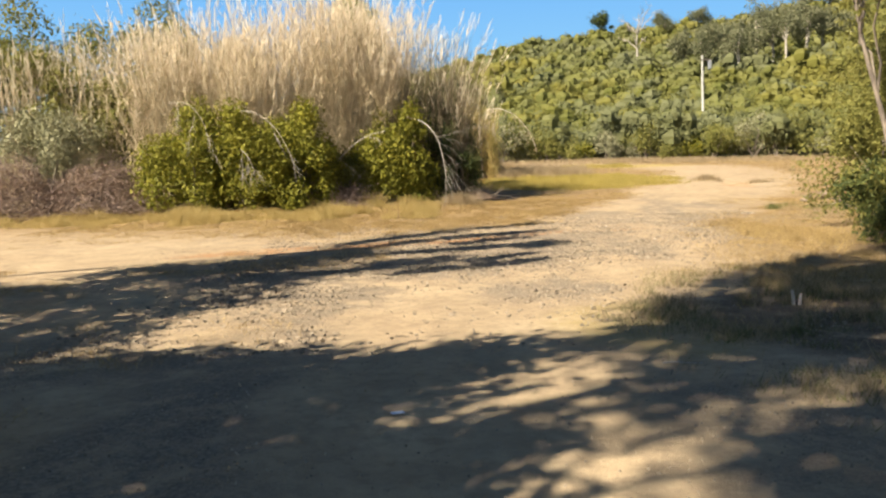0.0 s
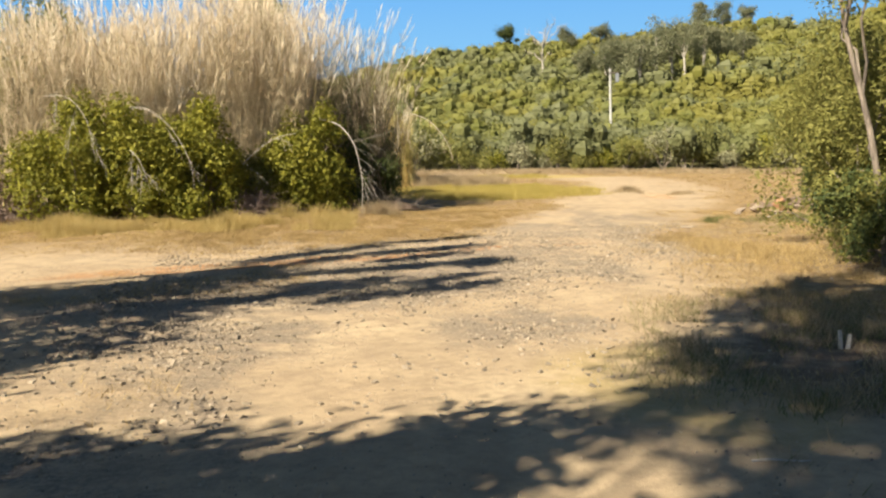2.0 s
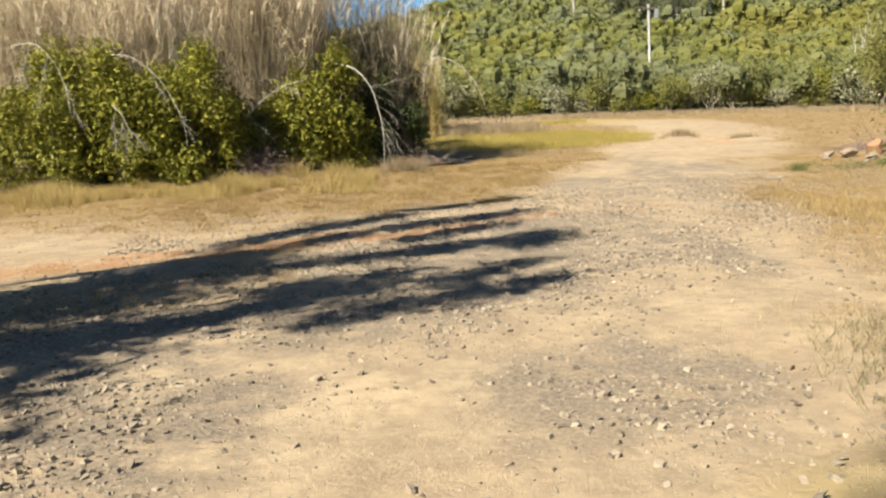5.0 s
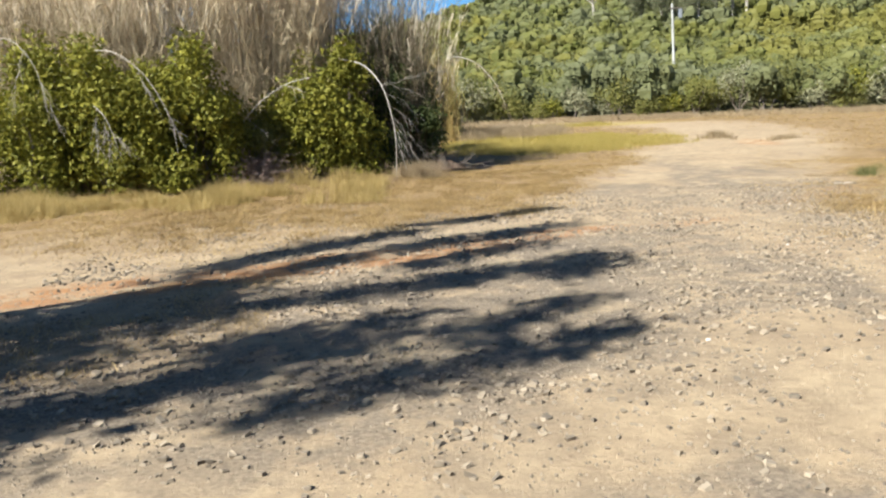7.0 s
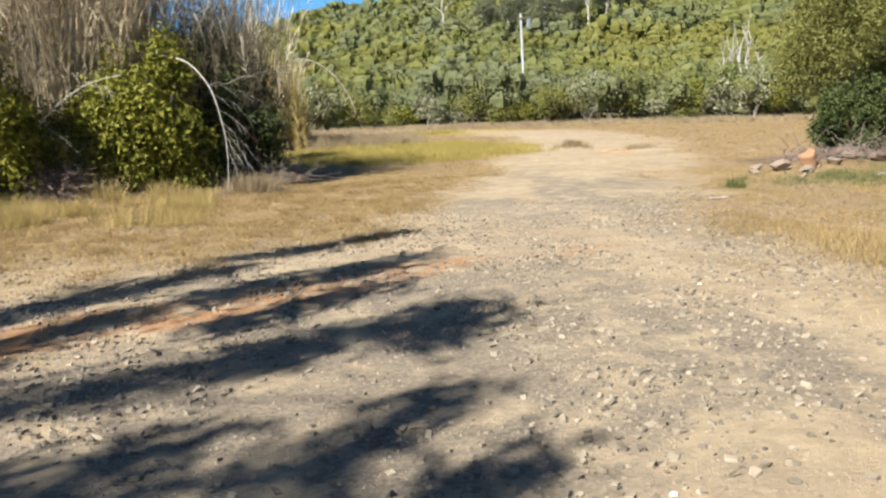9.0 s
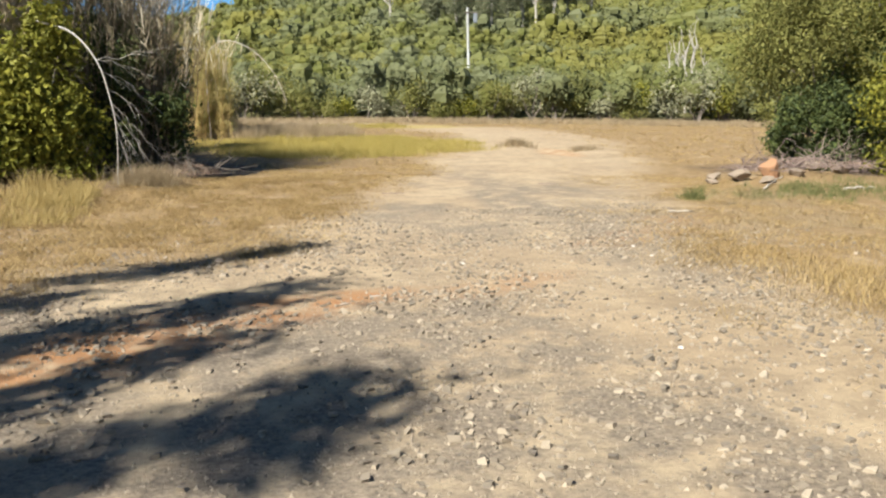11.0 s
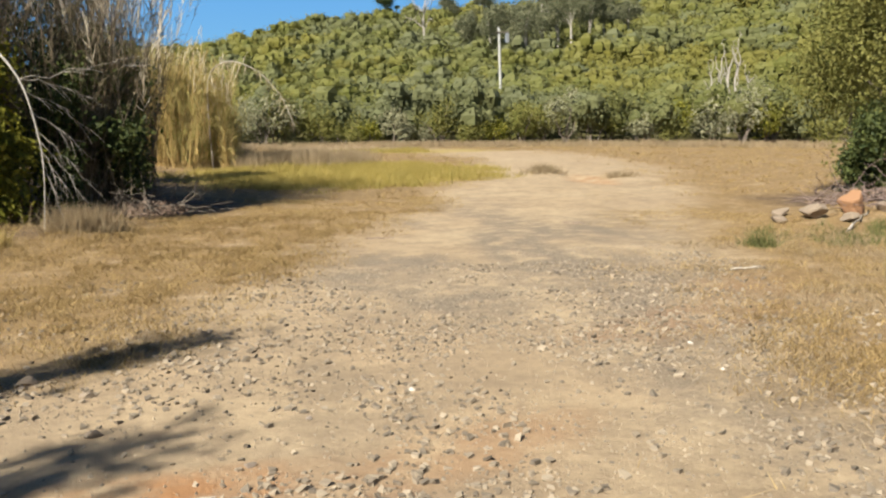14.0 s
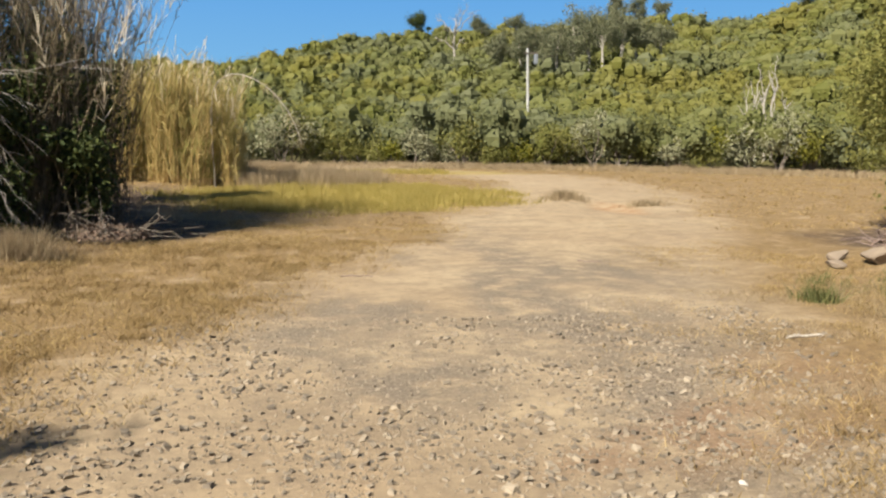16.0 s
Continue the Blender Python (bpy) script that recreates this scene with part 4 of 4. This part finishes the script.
for dx, dy, s in ((-0.75, 0.1, 0.5), (-0.4, -0.4, 0.34), (1.5, 0.5, 0.6), (2.1, 0.2, 0.45), (0.6, -0.1, 0.4), (-1.1, 0.6, 0.4), (2.7, 0.8, 0.4), (-1.4, 0.2, 0.3)):
    rock(13.95 + dx, 28.0 + dy, s * 0.95, TAN_STONE, "tan broken rock lying among dead sticks" if s < 0.5 else "large tan broken rock beside dead sticks", group="rocks by the thicket")

# single stones lying on the track
for x, y, s, mat, label in ((4.53, 17.27, 0.085, PALE_STONE, "white stone lying on the dirt track"), (-0.71, 15.2, 0.12, GREY_STONE, "grey stone lying on gravel"),
                            (-0.45, 15.35, 0.13, GREY_STONE, "grey stone lying on gravel"), (1.95, 13.75, 0.09, TAN_STONE, "tan stone lying on the dirt track"),
                            (2.12, 13.45, 0.07, PALE_STONE, "pale stone lying on the dirt track"), (4.18, 20.68, 0.09, PALE_STONE, "pale stone lying on gravel"),
                            (4.0, 20.75, 0.07, PALE_STONE, "pale stone lying on gravel"), (6.52, 21.26, 0.10, PALE_STONE, "pale stone lying on gravel"),
                            (2.36, 20.36, 0.20, TAN_STONE, "flat tan stone set in red clay"), (1.75, 21.6, 0.26, TAN_STONE, "flat tan stone set in gravel"),
                            (2.2, 21.2, 0.16, TAN_STONE, "flat tan stone set in gravel"), (3.2, 22.34, 0.09, GREY_STONE, "grey stone lying on gravel"),
                            (2.7, 23.3, 0.09, GREY_STONE, "grey stone lying on gravel"), (3.5, 20.3, 0.08, GREY_STONE, "grey stone lying on gravel"),
                            (-0.27, 14.66, 0.10, GREY_STONE, "grey stone lying on gravel"), (0.0, 15.45, 0.09, GREY_STONE, "grey stone lying on gravel"),
                            (-0.75, 13.87, 0.09, GREY_STONE, "grey stone lying on gravel"), (6.3, 20.5, 0.07, PALE_STONE, "pale stone lying on gravel"),
                            (3.16, 19.7, 0.10, GREY_STONE, "grey stone lying on gravel"), (5.4, 19.6, 0.08, TAN_STONE, "tan stone lying on gravel")):
    rock(x, y, s * 0.6, mat, label, "stone", "stone", 0.6, 0.2, "stones on the track")


def stick(a, b, r, material, label, name="stick"):
    a, b = np.array((*a, zg(*a) + r)), np.array((*b, zg(*b) + r))
    ob = thing(name, tuple(float(c) for c in (a + b) / 2), label, "stick", "sticks on the ground")
    path = bent(a[None], b[None], 0.01, 8, 0.012) - (a + b) / 2
    v, f = tubes(path, np.linspace(r, r * 0.6, 8)[None], 7)
    part("shaft", mesh_of("shaft", v, f, material, True), ob)
    return ob


stick((8.95, 24.3), (9.35, 24.32), 0.018, PALE_BARK, "short pale stick lying on bare earth")
stick((2.60, 19.1), (2.70, 19.14), 0.006, PALE_BARK, "short bleached stick on red clay")
stick((2.90, 19.35), (3.0, 19.36), 0.006, PALE_BARK, "short bleached stick on gravel")
stick((14.6, 26.5), (15.5, 26.6), 0.03, PALE_BARK, "long bleached stick by broken rocks")
stick((12.9, 26.9), (14.2, 27.9), 0.025, PALE_BARK, "bleached branch propped among broken rocks")
stick((1.75, 6.42), (2.05, 6.36), 0.007, GREY_WOOD, "thin pale stick lying in weeds")
stick((5.3, 29.1), (5.75, 29.0), 0.009, TWIG, "dark stick lying on scuffed turf")
stick((9.2, 30.0), (9.55, 29.8), 0.009, TWIG, "dark stick lying on the dirt")

# split stump of a cut sapling
stump = thing("cut_stump", (3.95, 9.0, zg(3.95, 9.0)), "two cut pale sapling stubs standing in weeds", "stump")
for dx, lean, hgt in ((-0.03, -0.02, 0.17), (0.03, 0.02, 0.13)):
    v, f = tubes(np.array([[(dx, 0, -0.03), (dx + lean * 0.5, 0, hgt * 0.5), (dx + lean, 0, hgt)]]), np.array([[0.022, 0.019, 0.017]]), 8)
    part("stub", mesh_of("stub", v, f, PALE_BARK, True), stump)

# scrap of paper
bm = bmesh.new()
bmesh.ops.create_grid(bm, x_segments=4, y_segments=3, size=0.5)
for vert in bm.verts:
    vert.co.z = 0.35 * noise.noise(vert.co * 4)
bmesh.ops.transform(bm, matrix=Matrix.Diagonal((0.09, 0.06, 0.05, 1)), verts=bm.verts)
WHITE, _nt, _b = nodes_of("white_paper")
_b.inputs["Base Color"].default_value, _b.inputs["Roughness"].default_value = (0.75, 0.76, 0.78, 1), 0.8
_b2 = noise_of(_nt, 30.0)
_nt.links.new(mixed(_nt, _b2, (0.7, 0.71, 0.74), (0.8, 0.8, 0.8)), _b.inputs["Base Color"])
scrap = new("paper_scrap", bm_mesh("paper_scrap", bm, WHITE))
scrap.matrix_world = pose(-0.33, 5.25, zg(-0.33, 5.25) + 0.012, 0, 0, 20)
tagged(scrap, "small crumpled white paper scrap on the dirt", "litter")

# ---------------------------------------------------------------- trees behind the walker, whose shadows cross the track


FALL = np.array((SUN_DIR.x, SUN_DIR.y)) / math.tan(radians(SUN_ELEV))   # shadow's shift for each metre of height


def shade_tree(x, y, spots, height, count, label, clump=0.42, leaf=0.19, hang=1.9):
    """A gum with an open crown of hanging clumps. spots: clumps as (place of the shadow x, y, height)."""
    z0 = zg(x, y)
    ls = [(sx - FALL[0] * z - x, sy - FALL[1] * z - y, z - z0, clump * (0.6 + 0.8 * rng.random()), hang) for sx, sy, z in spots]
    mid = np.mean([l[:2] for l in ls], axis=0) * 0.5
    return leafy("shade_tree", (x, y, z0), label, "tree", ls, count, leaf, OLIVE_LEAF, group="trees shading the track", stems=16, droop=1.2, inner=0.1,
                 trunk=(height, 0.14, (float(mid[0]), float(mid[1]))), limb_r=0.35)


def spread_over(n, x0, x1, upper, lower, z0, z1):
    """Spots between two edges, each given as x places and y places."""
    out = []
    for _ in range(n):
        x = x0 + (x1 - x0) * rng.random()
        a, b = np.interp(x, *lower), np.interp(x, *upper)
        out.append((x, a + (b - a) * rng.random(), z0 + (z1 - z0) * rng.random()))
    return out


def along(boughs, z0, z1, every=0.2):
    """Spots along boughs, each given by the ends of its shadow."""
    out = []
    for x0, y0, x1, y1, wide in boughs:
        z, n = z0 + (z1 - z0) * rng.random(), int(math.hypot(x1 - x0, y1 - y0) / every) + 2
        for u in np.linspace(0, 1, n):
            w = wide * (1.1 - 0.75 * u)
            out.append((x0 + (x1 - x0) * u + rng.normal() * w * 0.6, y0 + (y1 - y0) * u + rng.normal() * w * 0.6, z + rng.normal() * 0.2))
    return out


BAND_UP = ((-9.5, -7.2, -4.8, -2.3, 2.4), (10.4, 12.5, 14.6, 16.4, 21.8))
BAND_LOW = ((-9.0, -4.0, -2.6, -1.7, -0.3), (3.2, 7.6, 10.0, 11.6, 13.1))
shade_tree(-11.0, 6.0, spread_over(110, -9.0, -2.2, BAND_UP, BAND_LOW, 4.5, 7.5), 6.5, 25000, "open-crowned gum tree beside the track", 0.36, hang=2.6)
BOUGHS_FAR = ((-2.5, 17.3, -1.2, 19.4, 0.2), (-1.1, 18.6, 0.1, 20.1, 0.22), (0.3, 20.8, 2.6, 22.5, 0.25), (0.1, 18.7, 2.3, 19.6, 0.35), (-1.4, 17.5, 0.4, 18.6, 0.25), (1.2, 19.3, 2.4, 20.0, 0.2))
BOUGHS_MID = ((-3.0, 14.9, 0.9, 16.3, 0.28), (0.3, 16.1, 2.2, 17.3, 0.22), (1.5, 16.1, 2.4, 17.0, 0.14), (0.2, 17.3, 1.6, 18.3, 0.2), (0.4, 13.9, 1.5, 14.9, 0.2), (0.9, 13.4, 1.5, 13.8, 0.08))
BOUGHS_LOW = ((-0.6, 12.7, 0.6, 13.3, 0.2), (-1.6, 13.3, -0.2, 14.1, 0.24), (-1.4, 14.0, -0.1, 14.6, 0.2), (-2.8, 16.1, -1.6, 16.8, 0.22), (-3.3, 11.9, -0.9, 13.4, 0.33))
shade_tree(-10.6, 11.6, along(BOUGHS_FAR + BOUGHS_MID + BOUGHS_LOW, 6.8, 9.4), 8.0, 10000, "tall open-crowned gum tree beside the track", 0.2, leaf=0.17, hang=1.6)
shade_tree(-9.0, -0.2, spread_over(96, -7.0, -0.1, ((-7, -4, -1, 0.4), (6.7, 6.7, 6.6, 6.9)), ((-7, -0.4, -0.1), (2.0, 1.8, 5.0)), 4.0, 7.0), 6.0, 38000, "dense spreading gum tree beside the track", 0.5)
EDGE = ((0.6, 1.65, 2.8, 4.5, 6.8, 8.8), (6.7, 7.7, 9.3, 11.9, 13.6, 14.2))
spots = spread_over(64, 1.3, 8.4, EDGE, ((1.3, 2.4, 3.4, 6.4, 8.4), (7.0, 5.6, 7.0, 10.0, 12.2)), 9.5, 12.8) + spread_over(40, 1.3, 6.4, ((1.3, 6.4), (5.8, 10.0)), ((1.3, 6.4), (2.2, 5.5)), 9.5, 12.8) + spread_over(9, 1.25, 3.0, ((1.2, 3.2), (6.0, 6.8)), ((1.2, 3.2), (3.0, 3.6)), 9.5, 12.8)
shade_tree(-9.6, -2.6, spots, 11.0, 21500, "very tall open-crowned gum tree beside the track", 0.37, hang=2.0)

# ---------------------------------------------------------------- grass


def grass_field(name, label, xy, height, width, material, lean=0.5, category="grass"):
    """Single blades as stuff."""
    n = len(xy)
    b = np.column_stack([xy, ground_height(xy[:, 0], xy[:, 1]) - 0.01])
    a = rng.random(n) * 2 * math.pi
    h = np.broadcast_to(height, n) * (0.5 + 0.8 * rng.random(n))
    w = np.broadcast_to(width, n)
    side = np.column_stack([np.cos(a), np.sin(a), np.zeros(n)]) * (w / 2)[:, None]
    tip = b + np.column_stack([rng.normal(size=n) * lean * h, rng.normal(size=n) * lean * h, h])
    v = np.stack([b - side, b + side, tip], 1).reshape(-1, 3)
    ob = new(name, mesh_of(name, v, np.arange(3 * n).reshape(-1, 3), material))
    return tagged(ob, label, category, kind="stuff")


def strewn(n, x0, x1, y0, y1, weight, tufts=0.0):
    """Places in a rectangle, kept by a weight; tufts gathers them round random centres."""
    m = n * (3 if tufts else 6)
    if tufts:
        c = max(1, int(m / tufts))
        cx, cy = x0 + (x1 - x0) * rng.random(c), y0 + (y1 - y0) * rng.random(c)
        k = rng.integers(0, c, m)
        s = 0.05 + 0.04 * rng.random(c)
        x, y = cx[k] + rng.normal(size=m) * s[k], cy[k] + rng.normal(size=m) * s[k]
    else:
        x, y = x0 + (x1 - x0) * rng.random(m), y0 + (y1 - y0) * rng.random(m)
    keep = rng.random(m) < weight(x, y)
    return np.column_stack([x, y])[keep][:n]


def w_turf(x, y):
    g, gr, r, gy_, li, wo = masks(x, y)
    return np.clip(g * step(0.3, 0.56, fbm(x * 1.3, y * 1.3, 81)) * (1 - 0.7 * li), 0, 1)


grass_field("dry_turf", "short dry straw-coloured turf beside the track", strewn(230000, -12, 13, 5, 36, w_turf, 16), 0.075, 0.008, STRAW, 0.9)
grass_field("dry_turf", "short dry turf across the far clearing", strewn(50000, -2, 42, 34, 72, w_turf, 14), 0.10, 0.022, STRAW, 0.8)
grass_field("dry_turf", "thick brown dry turf between track and reeds", strewn(90000, -5, 8, 19.5, 33, lambda x, y: np.clip(masks(x, y)[0] * (0.15 + step(0.4, 0.6, fbm(x * 2.2, y * 1.4, 83))), 0, 1), 22), 0.07, 0.009, BROWN_TURF, 0.8)
# long grass before the reeds
w_left = lambda x, y: step(25.2, 28.2, y + 2.6 * (fbm(x * 0.6, y * 0.6, 91) - 0.5) - 0.10 * np.clip(x + 4, 0, 9)) * (1 - step(29.6, 30.4, y)) * step(0.36, 0.58, fbm(x * 1.1, y * 1.1, 92))
xy = strewn(70000, -20, -0.2, 24.5, 30.5, w_left, 30)
grass_field("long_grass", "long dry golden grass before the green shrubs", xy, 0.12 + 0.9 * np.clip(fbm(xy[:, 0] * 0.8, xy[:, 1] * 0.8, 93) - 0.28, 0, 1), 0.011, GOLD_GRASS, 0.45)
grass_field("grass_tuft", "dry straw tuft under the fallen limb", np.column_stack([0.75 + rng.normal(size=1500) * 0.3, 30.6 + rng.normal(size=1500) * 0.18]), 0.42, 0.01, STRAW_GREY, 0.45)
# yellow-green patch at the bend
w_green = lambda x, y: masks(x, y)[1] * (0.35 + step(0.4, 0.58, fbm(x * 0.9, y * 0.9, 95)))
grass_field("yellow_grass", "soft yellow-green grass patch at the bend", strewn(90000, 0, 15, 37, 70, w_green, 18), 0.22, 0.018, YELLOW_GRASS, 0.5)
w_bank = lambda x, y: step(0.44, 0.6, fbm(x * 0.5, y * 0.5, 97)) * step(2.8, 4.5, np.abs(x - track_centre(y)))
grass_field("far_grass", "tall tan grass fringing the far bushes", strewn(60000, -4, 46, 54, 80, lambda x, y: step(52, 56, np.hypot(x - 4, y - 18)) * (1 - step(63, 66, np.hypot(x - 4, y - 18))) * (0.2 + w_bank(x, y)), 20), 0.34, 0.03, STRAW_GREY, 0.5)
grass_field("far_grass", "dry seeding grass beside the golden reeds", strewn(26000, 0.5, 11, 47, 60, lambda x, y: (1 - step(0.7, 1.1, np.hypot((x - 5.5) / 4.5, (y - 54) / 5.0))) * step(0.4, 0.6, fbm(x, y, 98)), 20), 0.6, 0.022, STRAW_GREY, 0.3)
# verge to the east
w_right = lambda x, y: step(0.38, 0.58, fbm(x * 0.9, y * 0.9, 101)) * step(2.2, 4.5, x - track_centre(y)) * (1 - 0.6 * step(0.3, 1.0, masks(x, y)[4]))
grass_field("verge_grass", "pale dry grass on the verge beside bushes", strewn(34000, 4.5, 13, 13, 27, w_right, 20), 0.08, 0.008, STRAW_GREY, 0.8)
w_tall = lambda x, y: 1 - step(0.6, 1.1, np.hypot((x - 7.4) / 1.1, (y - 17.2) / 2.6))
grass_field("verge_grass", "long pale seeding grass beside a bush", strewn(6000, 5.5, 9.5, 13.5, 21, w_tall, 30), 0.22, 0.008, STRAW, 0.5)
w_weed = lambda x, y: (1 - step(0.5, 1.1, np.hypot((x - 4.1) / 2.4, (y - 8.0) / 4.4))) * step(0.38, 0.56, fbm(x * 1.6, y * 1.6, 103))
grass_field("weeds", "low dull green and straw weeds in shade", strewn(14000, 1.4, 6.8, 3.2, 12.8, w_weed, 26), 0.11, 0.007, GREEN_WEED, 0.6)
grass_field("verge_grass", "dry grass stalks standing among shaded weeds", strewn(16000, 1.4, 6.8, 3.2, 13.0, w_weed, 26), 0.17, 0.006, STRAW_GREY, 0.5)
w_pile = lambda x, y: 1 - step(0.5, 1.1, np.hypot((x - 14.6) / 2.6, (y - 26.3) / 0.9)) * step(0.36, 0.6, fbm(x * 1.4, y * 1.4, 121))
grass_field("weeds", "green weeds growing before broken rocks", strewn(4500, 11.4, 17.5, 24.6, 27.6, w_pile, 40), 0.16, 0.012, GREEN_WEED, 0.5)
grass_field("weeds", "small bright green weed on bare ground", np.column_stack([10.65 + rng.normal(size=220) * 0.10, 26.1 + rng.normal(size=220) * 0.10]), 0.2, 0.022, GREEN_WEED, 0.6)
grass_field("grass_tuft", "brown grass clump on the mound between wheel ruts", np.column_stack([14.0 + rng.normal(size=900) * 0.32, 42.9 + rng.normal(size=900) * 0.3]), 0.28, 0.02, STRAW_GREY, 0.6)
grass_field("grass_tuft", "brown grass clump beside the wheel ruts", np.column_stack([16.0 + rng.normal(size=500) * 0.3, 41.0 + rng.normal(size=500) * 0.2]), 0.2, 0.02, STRAW_GREY, 0.6)

# ---------------------------------------------------------------- gravel


def gravel_field(name, label, xy, size):
    """Loose angular stones as stuff: squashed, jittered blocks."""
    n = len(xy)
    cube = np.array([(x, y, z) for x in (-1, 1) for y in (-1, 1) for z in (-1, 1)], float)
    faces = np.array([(0, 1, 3, 2), (4, 6, 7, 5), (0, 4, 5, 1), (2, 3, 7, 6), (1, 5, 7, 3)])
    v = cube[None] * (0.3 + 0.7 * rng.random((n, 8, 3)))
    v = v * (size[:, None, None] / 2) * np.stack([0.8 + 0.5 * rng.random(n), 0.7 + 0.4 * rng.random(n), 0.45 + 0.3 * rng.random(n)], -1)[:, None]
    t = rng.normal(size=(n, 2)) * 0.25
    v[..., 2] += v[..., 0] * t[:, :1] + v[..., 1] * t[:, 1:]
    a = rng.random(n) * 2 * math.pi
    c, s = np.cos(a)[:, None], np.sin(a)[:, None]
    vx, vy = v[..., 0] * c - v[..., 1] * s, v[..., 0] * s + v[..., 1] * c
    v = np.stack([vx + xy[:, :1], vy + xy[:, 1:], v[..., 2] + (ground_height(xy[:, 0], xy[:, 1]) + size * 0.12)[:, None]], -1)
    f = (np.arange(n)[:, None, None] * 8 + faces[None]).reshape(-1, 4)
    return tagged(new(name, mesh_of(name, v.reshape(-1, 3), f, GRAVEL)), label, "gravel", kind="stuff")


def chip_field(name, label, xy, size):
    """Small chips of stone as stuff: skewed low pyramids."""
    n = len(xy)
    a = rng.random((n, 1)) * 2 * math.pi + np.arange(4)[None] * math.pi / 2 + rng.normal(size=(n, 4)) * 0.3
    r = size[:, None] * (0.35 + 0.3 * rng.random((n, 4)))
    g = ground_height(xy[:, 0], xy[:, 1])
    v = np.empty((n, 5, 3))
    v[:, :4, 0], v[:, :4, 1] = xy[:, :1] + np.cos(a) * r, xy[:, 1:] + np.sin(a) * r
    v[:, :4, 2] = (g - 0.004)[:, None]
    v[:, 4, :2] = xy + rng.normal(size=(n, 2)) * size[:, None] * 0.12
    v[:, 4, 2] = g + size * (0.35 + 0.4 * rng.random(n))
    f = (np.arange(n)[:, None, None] * 5 + np.array([(0, 1, 4), (1, 2, 4), (2, 3, 4), (3, 0, 4)])[None]).reshape(-1, 3)
    return tagged(new(name, mesh_of(name, v.reshape(-1, 3), f, GRAVEL)), label, "gravel", kind="stuff")


def w_gravel(x, y):
    g, gr, r, gy_, li, wo = masks(x, y)
    return np.clip((0.22 + 0.45 * step(13, 17, y) + 0.78 * gy_ + 0.3 * r) * (1 - 0.7 * g) * (0.25 + step(0.38, 0.62, fbm(x * 1.1, y * 1.1, 111))), 0, 1)


xy = strewn(60000, -6, 9.5, 2.5, 27, w_gravel)
chip_field("gravel", "loose grey and tan gravel scattered over the track", xy, 0.008 + 0.022 * rng.random(len(xy)) ** 2.2)
xy = strewn(26000, -4, 9.5, 7, 26, lambda x, y: np.clip(0.15 + 0.6 * step(13, 17, y) + masks(x, y)[3], 0, 1) * (1 - 0.7 * masks(x, y)[0]) * (0.12 + 0.88 * step(0.36, 0.58, fbm(x * 1.2, y * 0.9, 112))))
gravel_field("gravel", "coarser angular gravel in washed patches of track", xy, 0.014 + 0.046 * rng.random(len(xy)) ** 2.4)
